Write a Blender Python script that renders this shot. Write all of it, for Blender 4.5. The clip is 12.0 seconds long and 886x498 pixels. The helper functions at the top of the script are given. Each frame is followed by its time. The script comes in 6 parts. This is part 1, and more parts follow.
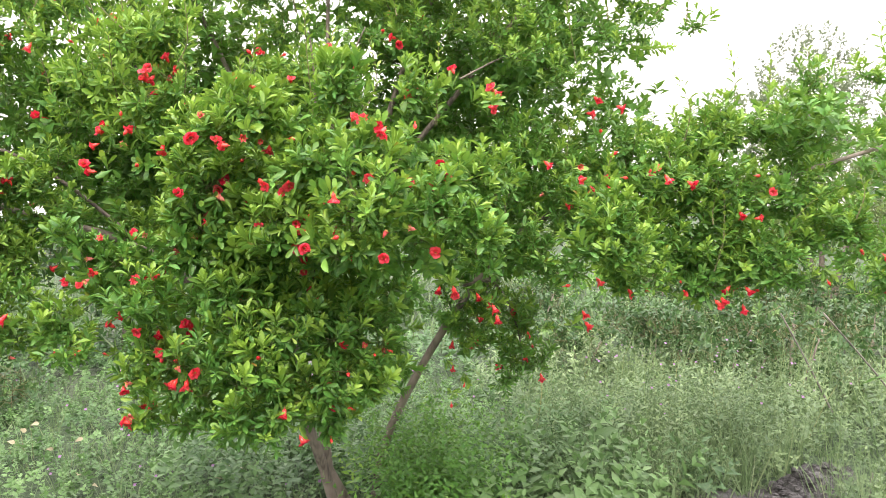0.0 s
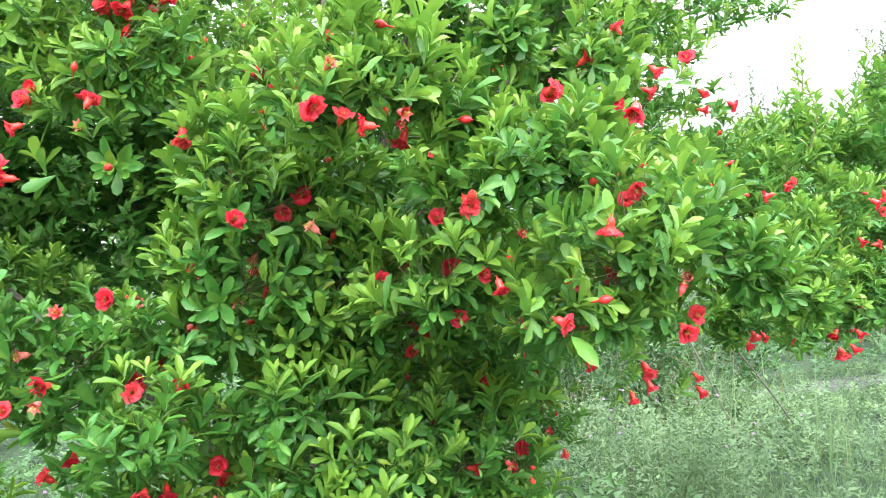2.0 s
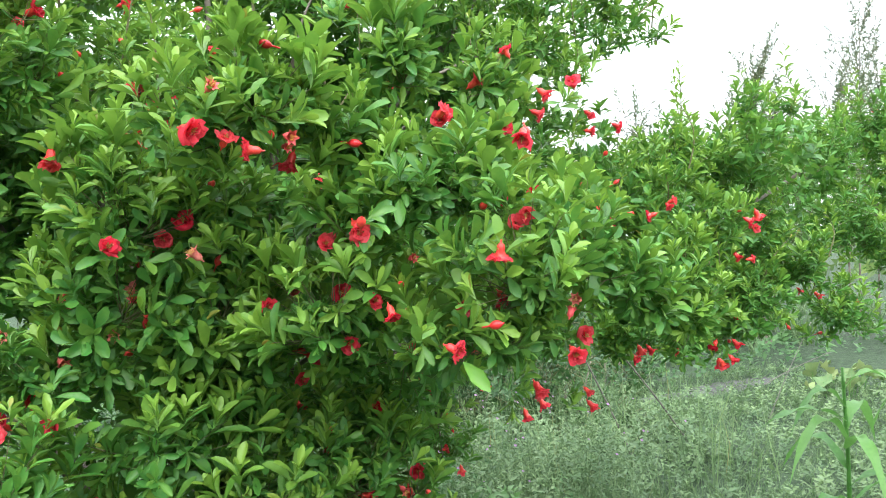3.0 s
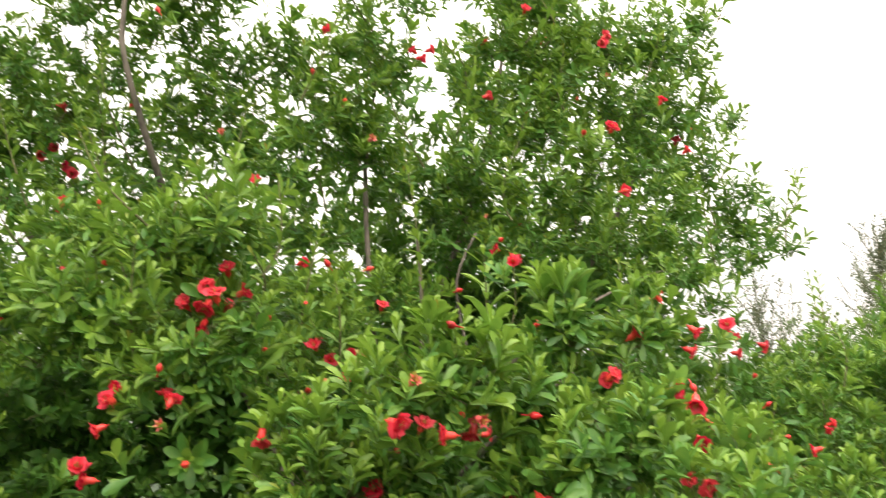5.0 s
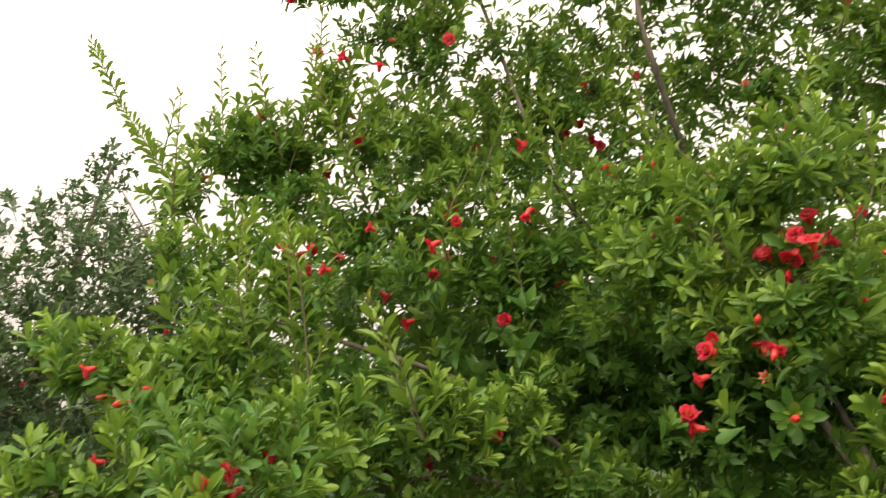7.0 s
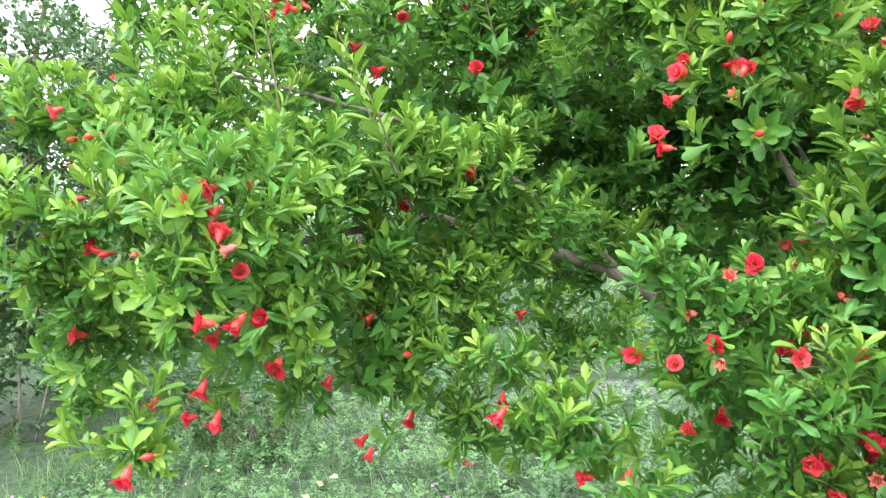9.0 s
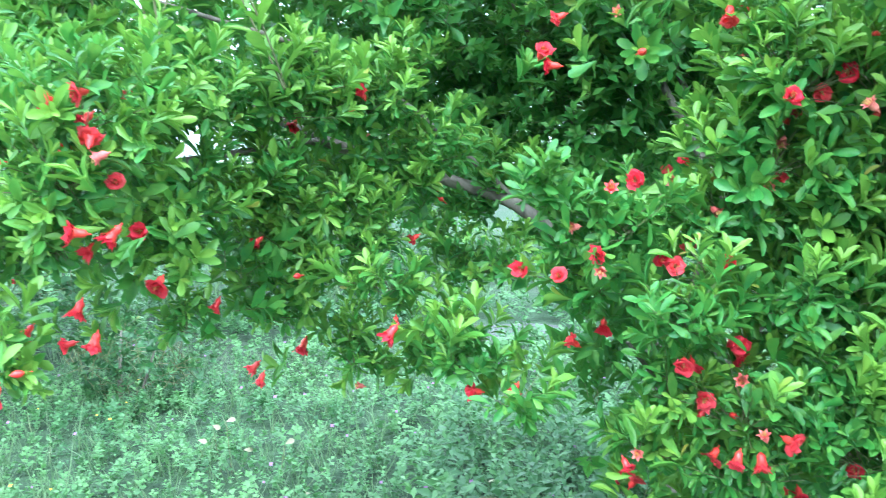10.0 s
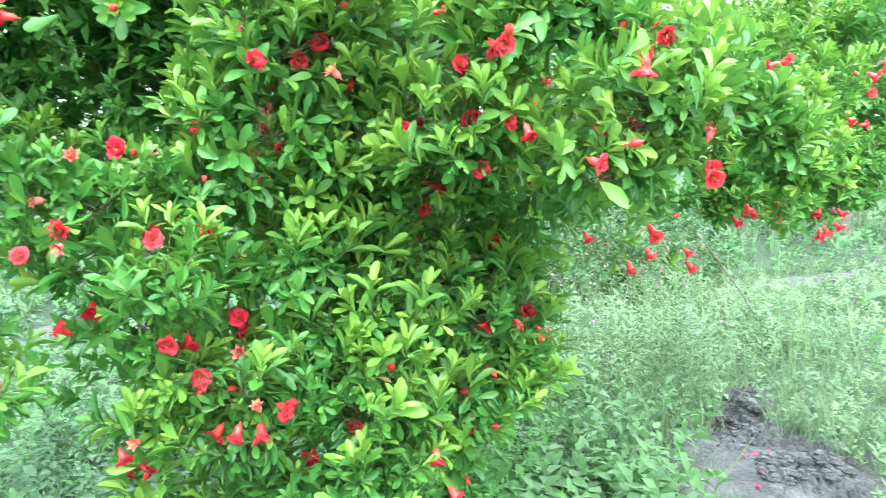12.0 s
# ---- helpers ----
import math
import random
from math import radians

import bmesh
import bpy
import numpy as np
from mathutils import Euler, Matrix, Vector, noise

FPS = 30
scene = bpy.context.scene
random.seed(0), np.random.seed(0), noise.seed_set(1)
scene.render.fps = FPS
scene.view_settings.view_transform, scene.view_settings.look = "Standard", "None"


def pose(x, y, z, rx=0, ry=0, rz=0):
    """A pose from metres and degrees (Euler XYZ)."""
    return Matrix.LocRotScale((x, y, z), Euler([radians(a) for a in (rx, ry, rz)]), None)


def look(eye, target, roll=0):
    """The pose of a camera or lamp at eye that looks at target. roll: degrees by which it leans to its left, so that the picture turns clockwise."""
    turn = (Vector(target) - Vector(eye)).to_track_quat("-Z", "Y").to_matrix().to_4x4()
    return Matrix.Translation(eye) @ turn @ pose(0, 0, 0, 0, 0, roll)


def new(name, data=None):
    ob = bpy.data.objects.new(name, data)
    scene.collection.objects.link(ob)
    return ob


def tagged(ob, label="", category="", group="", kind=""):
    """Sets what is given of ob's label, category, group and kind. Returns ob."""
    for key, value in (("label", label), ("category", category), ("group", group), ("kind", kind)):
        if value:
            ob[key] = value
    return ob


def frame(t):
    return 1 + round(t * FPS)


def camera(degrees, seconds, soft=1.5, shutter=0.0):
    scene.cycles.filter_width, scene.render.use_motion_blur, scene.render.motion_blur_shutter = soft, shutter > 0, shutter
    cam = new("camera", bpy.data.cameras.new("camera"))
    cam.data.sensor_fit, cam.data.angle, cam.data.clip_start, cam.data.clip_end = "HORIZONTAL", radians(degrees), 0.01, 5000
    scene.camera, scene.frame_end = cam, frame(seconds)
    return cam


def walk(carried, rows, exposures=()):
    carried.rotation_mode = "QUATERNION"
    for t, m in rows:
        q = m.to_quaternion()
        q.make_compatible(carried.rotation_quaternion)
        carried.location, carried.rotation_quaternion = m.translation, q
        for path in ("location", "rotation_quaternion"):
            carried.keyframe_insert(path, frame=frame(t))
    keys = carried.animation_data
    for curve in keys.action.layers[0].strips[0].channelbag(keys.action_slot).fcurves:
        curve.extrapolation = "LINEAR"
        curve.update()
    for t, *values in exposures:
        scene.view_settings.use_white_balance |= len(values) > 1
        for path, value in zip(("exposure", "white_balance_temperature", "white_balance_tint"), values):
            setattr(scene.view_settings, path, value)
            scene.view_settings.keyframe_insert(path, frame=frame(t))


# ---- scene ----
cam = camera(58.8, 12.0, soft=0.75, shutter=0.27)
PATH = [
    (0.0, (0.035, 0.013, 1.559), (0.000, 1.911, 1.475), -0.65),
    (0.5, (-0.177, 0.309, 1.531), (-0.127, 2.207, 1.463), -0.77),
    (1.0, (-0.388, 0.618, 1.545), (-0.148, 2.502, 1.480), -1.12),
    (1.3, (-0.562, 0.792, 1.531), (-0.188, 2.654, 1.460), -0.69),
    (1.5, (-0.673, 0.921, 1.541), (-0.213, 2.764, 1.490), -1.31),
    (2.0, (-0.814, 1.059, 1.600), (-0.249, 2.873, 1.562), -1.54),
    (2.5, (-0.803, 1.072, 1.610), (-0.106, 2.840, 1.580), -1.92),
    (2.7, (-0.799, 1.072, 1.614), (-0.047, 2.816, 1.584), -2.19),
    (4.3, (-0.841, 1.030, 1.694), (0.010, 2.718, 1.882), -3.23),
    (4.5, (-0.866, 1.020, 1.725), (-0.082, 2.731, 1.980), -3.05),
    (5.0, (-0.930, 1.021, 1.770), (-0.370, 2.791, 2.176), -2.66),
    (5.5, (-1.002, 1.034, 1.784), (-0.710, 2.844, 2.285), -1.71),
    (6.0, (-1.057, 1.037, 1.781), (-1.049, 2.864, 2.303), -0.71),
    (6.5, (-1.120, 1.047, 1.764), (-1.372, 2.868, 2.244), -0.15),
    (7.0, (-1.182, 1.058, 1.737), (-1.629, 2.866, 2.111), 0.11),
    (7.2, (-1.193, 1.065, 1.725), (-1.681, 2.873, 2.049), 0.16),
    (8.8, (-1.193, 1.066, 1.621), (-1.627, 2.915, 1.568), -1.73),
    (9.0, (-1.181, 1.064, 1.605), (-1.583, 2.919, 1.519), -1.57),
    (9.5, (-1.178, 1.049, 1.574), (-1.496, 2.916, 1.418), -1.38),
    (10.0, (-1.161, 1.067, 1.544), (-1.333, 2.947, 1.338), -1.27),
    (10.5, (-1.098, 1.081, 1.516), (-1.092, 2.967, 1.282), -1.71),
    (11.0, (-1.006, 1.076, 1.515), (-0.796, 2.949, 1.271), -2.28),
    (11.5, (-0.918, 1.063, 1.528), (-0.490, 2.898, 1.285), -1.78),
    (12.0, (-0.905, 1.094, 1.512), (-0.263, 2.862, 1.250), -1.17),
]
EXPOSURES = [
    (0.0, 0.9, 7050, 20), (0.5, 1.2, 6750, 17), (1.0, 1.26, 6600, 13), (1.5, 1.28, 6300, 7), (2.5, 0.92, 6200, 4), (4.4, 0.22, 6850, 13), (5.0, 0.22, 7450, 14),
    (5.5, -0.42, 7850, 16), (6.0, -0.4, 8050, 19), (6.5, -0.2, 8050, 19), (7.0, -0.22, 8150, 19), (8.0, 0.3, 6700, 8), (9.0, 1.17, 6350, 7), (9.5, 1.4, 5450, 0),
    (10.0, 1.44, 5000, -6), (11.0, 1.68, 4850, -8), (11.5, 1.72, 5250, -4), (12.0, 1.74, 5680, -2),
]
walk(cam, [(t, look(eye, target, roll)) for t, eye, target, roll in PATH], EXPOSURES)

# ---- sky and sun: bright overcast ----
world = bpy.data.worlds.new("overcast")
scene.world = world
world.use_nodes = True
wn, wl = world.node_tree.nodes, world.node_tree.links
sky = wn.new("ShaderNodeTexSky")
sky.sky_type, sky.sun_disc = "NISHITA", False
sky.sun_elevation, sky.sun_rotation, sky.dust_density = radians(49), radians(202), 4.0
veil = wn.new("ShaderNodeMix")
veil.data_type = "RGBA"
veil.inputs["Factor"].default_value = 0.9
dim = wn.new("ShaderNodeVectorMath")
dim.operation = "SCALE"
dim.inputs["Scale"].default_value = 0.12
wl.new(sky.outputs["Color"], dim.inputs[0])
wl.new(dim.outputs["Vector"], veil.inputs[6])
veil.inputs[7].default_value = (1.0, 1.0, 1.03, 1)
# an overcast sky is brighter overhead than at the horizon
where = wn.new("ShaderNodeTexCoord")
height_of = wn.new("ShaderNodeSeparateXYZ")
wl.new(where.outputs["Generated"], height_of.inputs[0])
lift_ = wn.new("ShaderNodeMapRange")
lift_.inputs[3].default_value, lift_.inputs[4].default_value = 0.42, 1.62
wl.new(height_of.outputs["Z"], lift_.inputs[0])
vault = wn.new("ShaderNodeVectorMath")
vault.operation = "SCALE"
wl.new(veil.outputs[2], vault.inputs[0])
wl.new(lift_.outputs[0], vault.inputs["Scale"])
wl.new(vault.outputs["Vector"], wn["Background"].inputs["Color"])
wn["Background"].inputs["Strength"].default_value = 2.25
sun = new("sun", bpy.data.lights.new("sun", "SUN"))
sun.data.energy, sun.data.angle, sun.data.color = 1.45, radians(45), (1.0, 0.97, 0.92)
sun.matrix_world = look((0, 0, 0), (0.28, 0.7, -0.88))


# ---- materials ----
def material(name, rough=0.6):
    m = bpy.data.materials.new(name)
    m.use_nodes = True
    n, l = m.node_tree.nodes, m.node_tree.links
    b = n["Principled BSDF"]
    b.inputs["Roughness"].default_value = rough
    return m, n, l, b


def mix(n, l, a, b, fac):
    """A colour mix; a, b: colours or sockets; fac: number or socket."""
    x = n.new("ShaderNodeMix")
    x.data_type = "RGBA"
    for sock, v in ((x.inputs[0], fac), (x.inputs[6], a), (x.inputs[7], b)):
        if isinstance(v, bpy.types.NodeSocket):
            l.new(v, sock)
        elif isinstance(v, tuple):
            sock.default_value = (*v, 1)
        else:
            sock.default_value = v
    return x.outputs[2]


def noise_of(n, l, scale, detail=3, space="Object", rough=0.55):
    c = n.new("ShaderNodeTexCoord")
    t = n.new("ShaderNodeTexNoise")
    t.inputs["Scale"].default_value, t.inputs["Detail"].default_value = scale, detail
    t.inputs["Roughness"].default_value = rough
    l.new(c.outputs[space], t.inputs["Vector"])
    return t.outputs["Fac"]


def ramp(n, l, value, low, high):
    r = n.new("ShaderNodeMapRange")
    r.inputs[1].default_value, r.inputs[2].default_value = low, high
    l.new(value, r.inputs[0])
    return r.outputs[0]


def bump(n, l, b, height, strength, distance):
    u = n.new("ShaderNodeBump")
    u.inputs["Strength"].default_value, u.inputs["Distance"].default_value = strength, distance
    l.new(height, u.inputs["Height"])
    l.new(u.outputs["Normal"], b.inputs["Normal"])


def leaf_material(name, old, mid, young, red=(0.30, 0.13, 0.03), rough=0.42, clear=0.31, single=False):
    """Leaf skin: colour by age and by chance, gloss on top and light shining through."""
    m, n, l, b = material(name, rough)
    if single:
        info = n.new("ShaderNodeObjectInfo")
        chance = info.outputs["Random"]
        age = ramp(n, l, chance, 0.35, 1.6)
    else:
        at = n.new("ShaderNodeAttribute")
        at.attribute_name = "age"
        age = at.outputs["Fac"]
        at2 = n.new("ShaderNodeAttribute")
        at2.attribute_name = "chance"
        chance = at2.outputs["Fac"]
    base = mix(n, l, old, mid, chance)
    base = mix(n, l, base, young, ramp(n, l, age, 0.1, 0.8))
    base = mix(n, l, base, red, ramp(n, l, age, 0.93, 1.05))
    mottle = ramp(n, l, noise_of(n, l, 60, 3), 0.35, 0.75)
    base = mix(n, l, base, mix(n, l, base, young, 0.35), mottle)
    l.new(base, b.inputs["Base Color"])
    b.inputs["Specular IOR Level"].default_value = 0.44
    bump(n, l, b, noise_of(n, l, 180, 2), 0.25, 0.002)
    thin = n.new("ShaderNodeBsdfTranslucent")
    l.new(mix(n, l, base, young, 0.55), thin.inputs["Color"])
    both = n.new("ShaderNodeMixShader")
    both.inputs[0].default_value = clear
    l.new(b.outputs[0], both.inputs[1])
    l.new(thin.outputs[0], both.inputs[2])
    l.new(both.outputs[0], n["Material Output"].inputs["Surface"])
    return m


LEAF = leaf_material("pomegranate_leaf", (0.03, 0.128, 0.032), (0.08, 0.27, 0.048), (0.245, 0.405, 0.056))
LEAF_ONE = leaf_material("pomegranate_leaf_near", (0.03, 0.128, 0.032), (0.08, 0.27, 0.048), (0.245, 0.405, 0.056), single=True)
FAR_LEAF = leaf_material("far_leaf", (0.05, 0.105, 0.04), (0.10, 0.18, 0.055), (0.22, 0.32, 0.09), rough=0.5)
GREY_LEAF = leaf_material("grey_leaf", (0.10, 0.14, 0.09), (0.16, 0.22, 0.13), (0.24, 0.30, 0.18), rough=0.55)
WEED = leaf_material("weed_leaf", (0.02, 0.066, 0.024), (0.054, 0.138, 0.049), (0.16, 0.3, 0.1), rough=0.5, clear=0.3)
# dark green foliage; for the bushes the shade under the trees is in this colour
DARK_LEAF = leaf_material("dark_shaded_leaf", (0.012, 0.048, 0.016), (0.03, 0.10, 0.03), (0.13, 0.24, 0.07), clear=0.22)
PALE_WEED = leaf_material("pale_weed_leaf", (0.036, 0.086, 0.036), (0.086, 0.164, 0.068), (0.22, 0.32, 0.14), rough=0.5, clear=0.3)
GRASS = leaf_material("grass_blade", (0.048, 0.104, 0.042), (0.105, 0.19, 0.08), (0.2, 0.29, 0.14), red=(0.36, 0.36, 0.22), rough=0.5, clear=0.35)


def bark_material(name, dark, light):
    m, n, l, b = material(name, 0.85)
    c = n.new("ShaderNodeTexCoord")
    mp = n.new("ShaderNodeMapping")
    mp.inputs["Scale"].default_value = (1, 1, 0.2)
    l.new(c.outputs["Object"], mp.inputs["Vector"])
    t = n.new("ShaderNodeTexNoise")
    t.inputs["Scale"].default_value, t.inputs["Detail"].default_value = 70, 5
    l.new(mp.outputs[0], t.inputs["Vector"])
    patch = ramp(n, l, noise_of(n, l, 9, 2), 0.4, 0.65)
    col = mix(n, l, dark, light, ramp(n, l, t.outputs["Fac"], 0.35, 0.7))
    l.new(mix(n, l, col, light, patch), b.inputs["Base Color"])
    bump(n, l, b, t.outputs["Fac"], 0.8, 0.006)
    return m


BARK = bark_material("pomegranate_bark", (0.062, 0.052, 0.042), (0.21, 0.18, 0.148))
TWIG = bark_material("young_twig", (0.07, 0.08, 0.03), (0.16, 0.15, 0.07))
STICK = bark_material("bleached_stick", (0.08, 0.075, 0.065), (0.19, 0.175, 0.155))


def petal_material(name, deep, bright, rough, clear):
    m, n, l, b = material(name, rough)
    info = n.new("ShaderNodeObjectInfo")
    col = mix(n, l, deep, bright, info.outputs["Random"])
    col = mix(n, l, col, deep, ramp(n, l, noise_of(n, l, 150, 3), 0.45, 0.8))
    l.new(col, b.inputs["Base Color"])
    bump(n, l, b, noise_of(n, l, 220, 2), 0.4, 0.002)
    if clear:
        thin = n.new("ShaderNodeBsdfTranslucent")
        l.new(col, thin.inputs["Color"])
        both = n.new("ShaderNodeMixShader")
        both.inputs[0].default_value = clear
        l.new(b.outputs[0], both.inputs[1])
        l.new(thin.outputs[0], both.inputs[2])
        l.new(both.outputs[0], n["Material Output"].inputs["Surface"])
    return m


PETAL = petal_material("red_petal", (0.86, 0.03, 0.08), (0.98, 0.12, 0.15), 0.5, 0.55)
CALYX = petal_material("waxy_red_calyx", (0.62, 0.022, 0.03), (0.85, 0.07, 0.05), 0.3, 0)
SPENT = petal_material("faded_calyx", (0.66, 0.07, 0.08), (0.76, 0.25, 0.21), 0.5, 0)
STAMEN = petal_material("yellow_stamen", (0.62, 0.33, 0.08), (0.72, 0.48, 0.2), 0.6, 0)
LILAC = petal_material("lilac_petal", (0.30, 0.16, 0.33), (0.44, 0.28, 0.46), 0.6, 0.3)
YELLOW = petal_material("yellow_petal", (0.7, 0.5, 0.03), (0.8, 0.62, 0.08), 0.6, 0.3)
DRY = petal_material("dry_pale_leaf", (0.3, 0.27, 0.17), (0.42, 0.38, 0.26), 0.7, 0.3)

SOIL, n, l, b = material("weedy_soil", 0.95)
big = ramp(n, l, noise_of(n, l, 0.35, 4), 0.42, 0.6)
fine = ramp(n, l, noise_of(n, l, 14, 5), 0.35, 0.7)
earth = mix(n, l, (0.05, 0.045, 0.04), (0.15, 0.14, 0.127), fine)
green = mix(n, l, (0.015, 0.032, 0.013), (0.046, 0.085, 0.034), fine)
l.new(mix(n, l, green, earth, ramp(n, l, big, 0.85, 1.5)), b.inputs["Base Color"])
bump(n, l, b, noise_of(n, l, 25, 6), 1.0, 0.03)

MUD, n, l, b = material("grey_mud", 0.75)
wet = ramp(n, l, noise_of(n, l, 5, 9, rough=0.78), 0.42, 0.62)
l.new(mix(n, l, (0.035, 0.034, 0.033), (0.115, 0.115, 0.113), wet), b.inputs["Base Color"])
bump(n, l, b, noise_of(n, l, 60, 7), 1.0, 0.02)


# ---- building helpers ----
def mesh_from(name, verts, faces, mats, smooth=True, index=None):
    me = bpy.data.meshes.new(name)
    me.from_pydata(verts, [], faces)
    for m in mats:
        me.materials.append(m)
    if smooth:
        me.polygons.foreach_set("use_smooth", np.ones(len(me.polygons), bool))
    if index is not None:
        me.polygons.foreach_set("material_index", np.asarray(index, np.int32))
    me.update()
    return me


def part(name, me, parent, label="", kind="", m=None):
    ob = new(name, me)
    ob.parent = parent
    if m is not None:
        ob.matrix_basis = m
    return tagged(ob, label, kind=kind)


def thing(name, at, label, category, group=""):
    ob = new(name)
    ob.location = at
    ob.empty_display_size = 0.1
    return tagged(ob, label, category, group)


def tubes(paths, sides=6):
    """Tapered tubes along smoothed paths: [(points, r0, r1), ...] -> verts, faces."""
    verts, faces = [], []
    for pts, r0, r1 in paths:
        p = [Vector(q) for q in pts]
        if len(p) > 2:
            dense = []
            for i in range(len(p) - 1):
                a, b_, c, d = p[max(i - 1, 0)], p[i], p[i + 1], p[min(i + 2, len(p) - 1)]
                for k in range(4):
                    s = k / 4
                    dense.append(0.5 * (2 * b_ + (c - a) * s + (2 * a - 5 * b_ + 4 * c - d) * s * s + (3 * b_ - a - 3 * c + d) * s ** 3))
            p = dense + [p[-1]]
        base, count = len(verts), len(p)
        for i, q in enumerate(p):
            d = (p[min(i + 1, count - 1)] - p[max(i - 1, 0)]).normalized()
            x = d.cross(Vector((0.3, 1, 0.2))).normalized()
            y = d.cross(x)
            s = i / (count - 1)
            r = (r0 + (r1 - r0) * s) * (1 + 0.12 * noise.noise(q * 14))
            for k in range(sides):
                a = 2 * math.pi * k / sides
                verts.append(q + (x * math.cos(a) + y * math.sin(a)) * r)
        for i in range(count - 1):
            for k in range(sides):
                k2 = (k + 1) % sides
                faces.append((base + i * sides + k, base + i * sides + k2, base + (i + 1) * sides + k2, base + (i + 1) * sides + k))
        faces.append([base + (count - 1) * sides + k for k in range(sides)])
    return verts, faces


# leaf outlines of unit length: x along the leaf, y across, z up
LEAF_V = np.array([(0, 0, 0), (0.3, 0.25, 0.06), (0.3, 0, 0.0), (0.3, -0.25, 0.06), (0.68, 0.5, 0.055), (0.66, 0, -0.025), (0.68, -0.5, 0.055),
                   (0.92, 0.34, -0.03), (0.9, 0, -0.08), (0.92, -0.34, -0.03), (1.0, 0, -0.11)])
LEAF_F = ((0, 3, 2), (0, 2, 1), (2, 3, 6, 5), (2, 5, 4, 1), (5, 6, 9, 8), (5, 8, 7, 4), (8, 9, 10), (8, 10, 7))
MID_V = np.array([(0, 0, 0), (0.36, 0.3, 0.065), (0.5, 0, -0.015), (0.36, -0.3, 0.065), (0.72, 0.49, 0.03), (0.72, -0.49, 0.03), (0.93, 0.3, -0.05), (0.93, -0.3, -0.05), (1.0, 0, -0.11)])
MID_F = ((0, 3, 2), (0, 2, 1), (2, 3, 5), (2, 4, 1), (2, 5, 7, 8), (2, 8, 6, 4))
FAR_V = np.array([(0, 0, 0), (0.48, 0.4, 0.06), (0.5, 0, -0.01), (0.48, -0.4, 0.06), (0.86, 0.42, -0.01), (0.86, -0.42, -0.01), (1.0, 0, -0.11)])
FAR_F = ((0, 3, 2), (0, 2, 1), (2, 3, 5, 6), (2, 6, 4, 1))
SLIM_V = np.array([(0, 0, 0), (0.45, 0.5, 0.06), (0.45, -0.5, 0.06), (0.5, 0, -0.02), (1, 0, -0.18)])
SLIM_F = ((0, 2, 3), (0, 3, 1), (3, 2, 4), (3, 4, 1))
BLADE_V = np.array([(0, 0.5, 0), (0, -0.5, 0), (0.5, 0.4, 0.0), (0.5, -0.4, 0.0), (1, 0, -0.22)])
BLADE_F = ((0, 1, 3, 2), (2, 3, 4))


def leaf_mesh(name, pos, axis, normal, length, width, age, mat, shape=(LEAF_V, LEAF_F), rng=None):
    """One mesh of many leaves. pos, axis, normal: (n, 3); length, width, age: (n,)."""
    V, Fs = shape
    n_, k = len(pos), len(V)
    axis = axis / np.linalg.norm(axis, axis=1, keepdims=True)
    side = np.cross(normal, axis)
    side /= np.linalg.norm(side, axis=1, keepdims=True) + 1e-9
    up = np.cross(axis, side)
    bend = rng.uniform(0.4, 1.8, n_) if rng is not None else np.ones(n_)
    v = (pos[:, None] + axis[:, None] * (V[None, :, :1] * length[:, None, None])
         + side[:, None] * (V[None, :, 1:2] * width[:, None, None])
         + up[:, None] * (V[None, :, 2:] * (length * bend)[:, None, None]))
    loops = np.concatenate([np.array(f) for f in Fs])
    sizes = np.array([len(f) for f in Fs])
    per = len(loops)
    all_loops = (np.arange(n_)[:, None] * k + loops[None]).ravel().astype(np.int32)
    starts = (np.arange(n_)[:, None] * per + np.concatenate([[0], np.cumsum(sizes)[:-1]])[None]).ravel().astype(np.int32)
    me = bpy.data.meshes.new(name)
    me.vertices.add(n_ * k)
    me.vertices.foreach_set("co", v.astype(np.float32).ravel())
    me.loops.add(len(all_loops))
    me.loops.foreach_set("vertex_index", all_loops)
    me.polygons.add(len(starts))
    me.polygons.foreach_set("loop_start", starts)
    me.update(calc_edges=True)
    me.polygons.foreach_set("use_smooth", np.ones(len(starts), bool))
    chance = rng.random(n_) if rng is not None else np.full(n_, 0.5)
    for key, val in (("age", age), ("chance", chance)):
        at = me.attributes.new(key, "FLOAT", "POINT")
        at.data.foreach_set("value", np.repeat(val, k).astype(np.float32))
    me.materials.append(mat)
    me.validate()
    return me


def unit(v):
    return v / (np.linalg.norm(v, axis=-1, keepdims=True) + 1e-9)


def shoots_in(clumps, rng, per_area, up=0.55, gap=0.0, gap_scale=4.0):
    """Shoot bases, directions and depths in ellipsoid clumps (x, y, z, rx, ry, rz), denser in the outer shell.
    gap: how much is left out in patches."""
    bases, ways, depth = [], [], []
    for c in clumps:
        c = np.array(c)
        rx, ry, rz = c[3:6]
        count = int(per_area * (rx * ry + ry * rz + rx * rz))
        d = unit(rng.normal(size=(count, 3)))
        rho = 0.35 + 0.68 * rng.random(count) ** 0.6
        p = c[:3] + d * rho[:, None] * c[3:6]
        out = unit(d / c[3:6])
        way = unit(0.75 * out + np.array((0, 0, up)) + 0.4 * rng.normal(size=(count, 3)))
        if gap > 0:
            keep = np.array([noise.noise(Vector(q) * gap_scale) > gap - 0.6 for q in p])
            p, way, rho = p[keep], way[keep], rho[keep]
        bases.append(p), ways.append(way), depth.append(rho)
    return np.concatenate(bases), np.concatenate(ways), np.concatenate(depth)


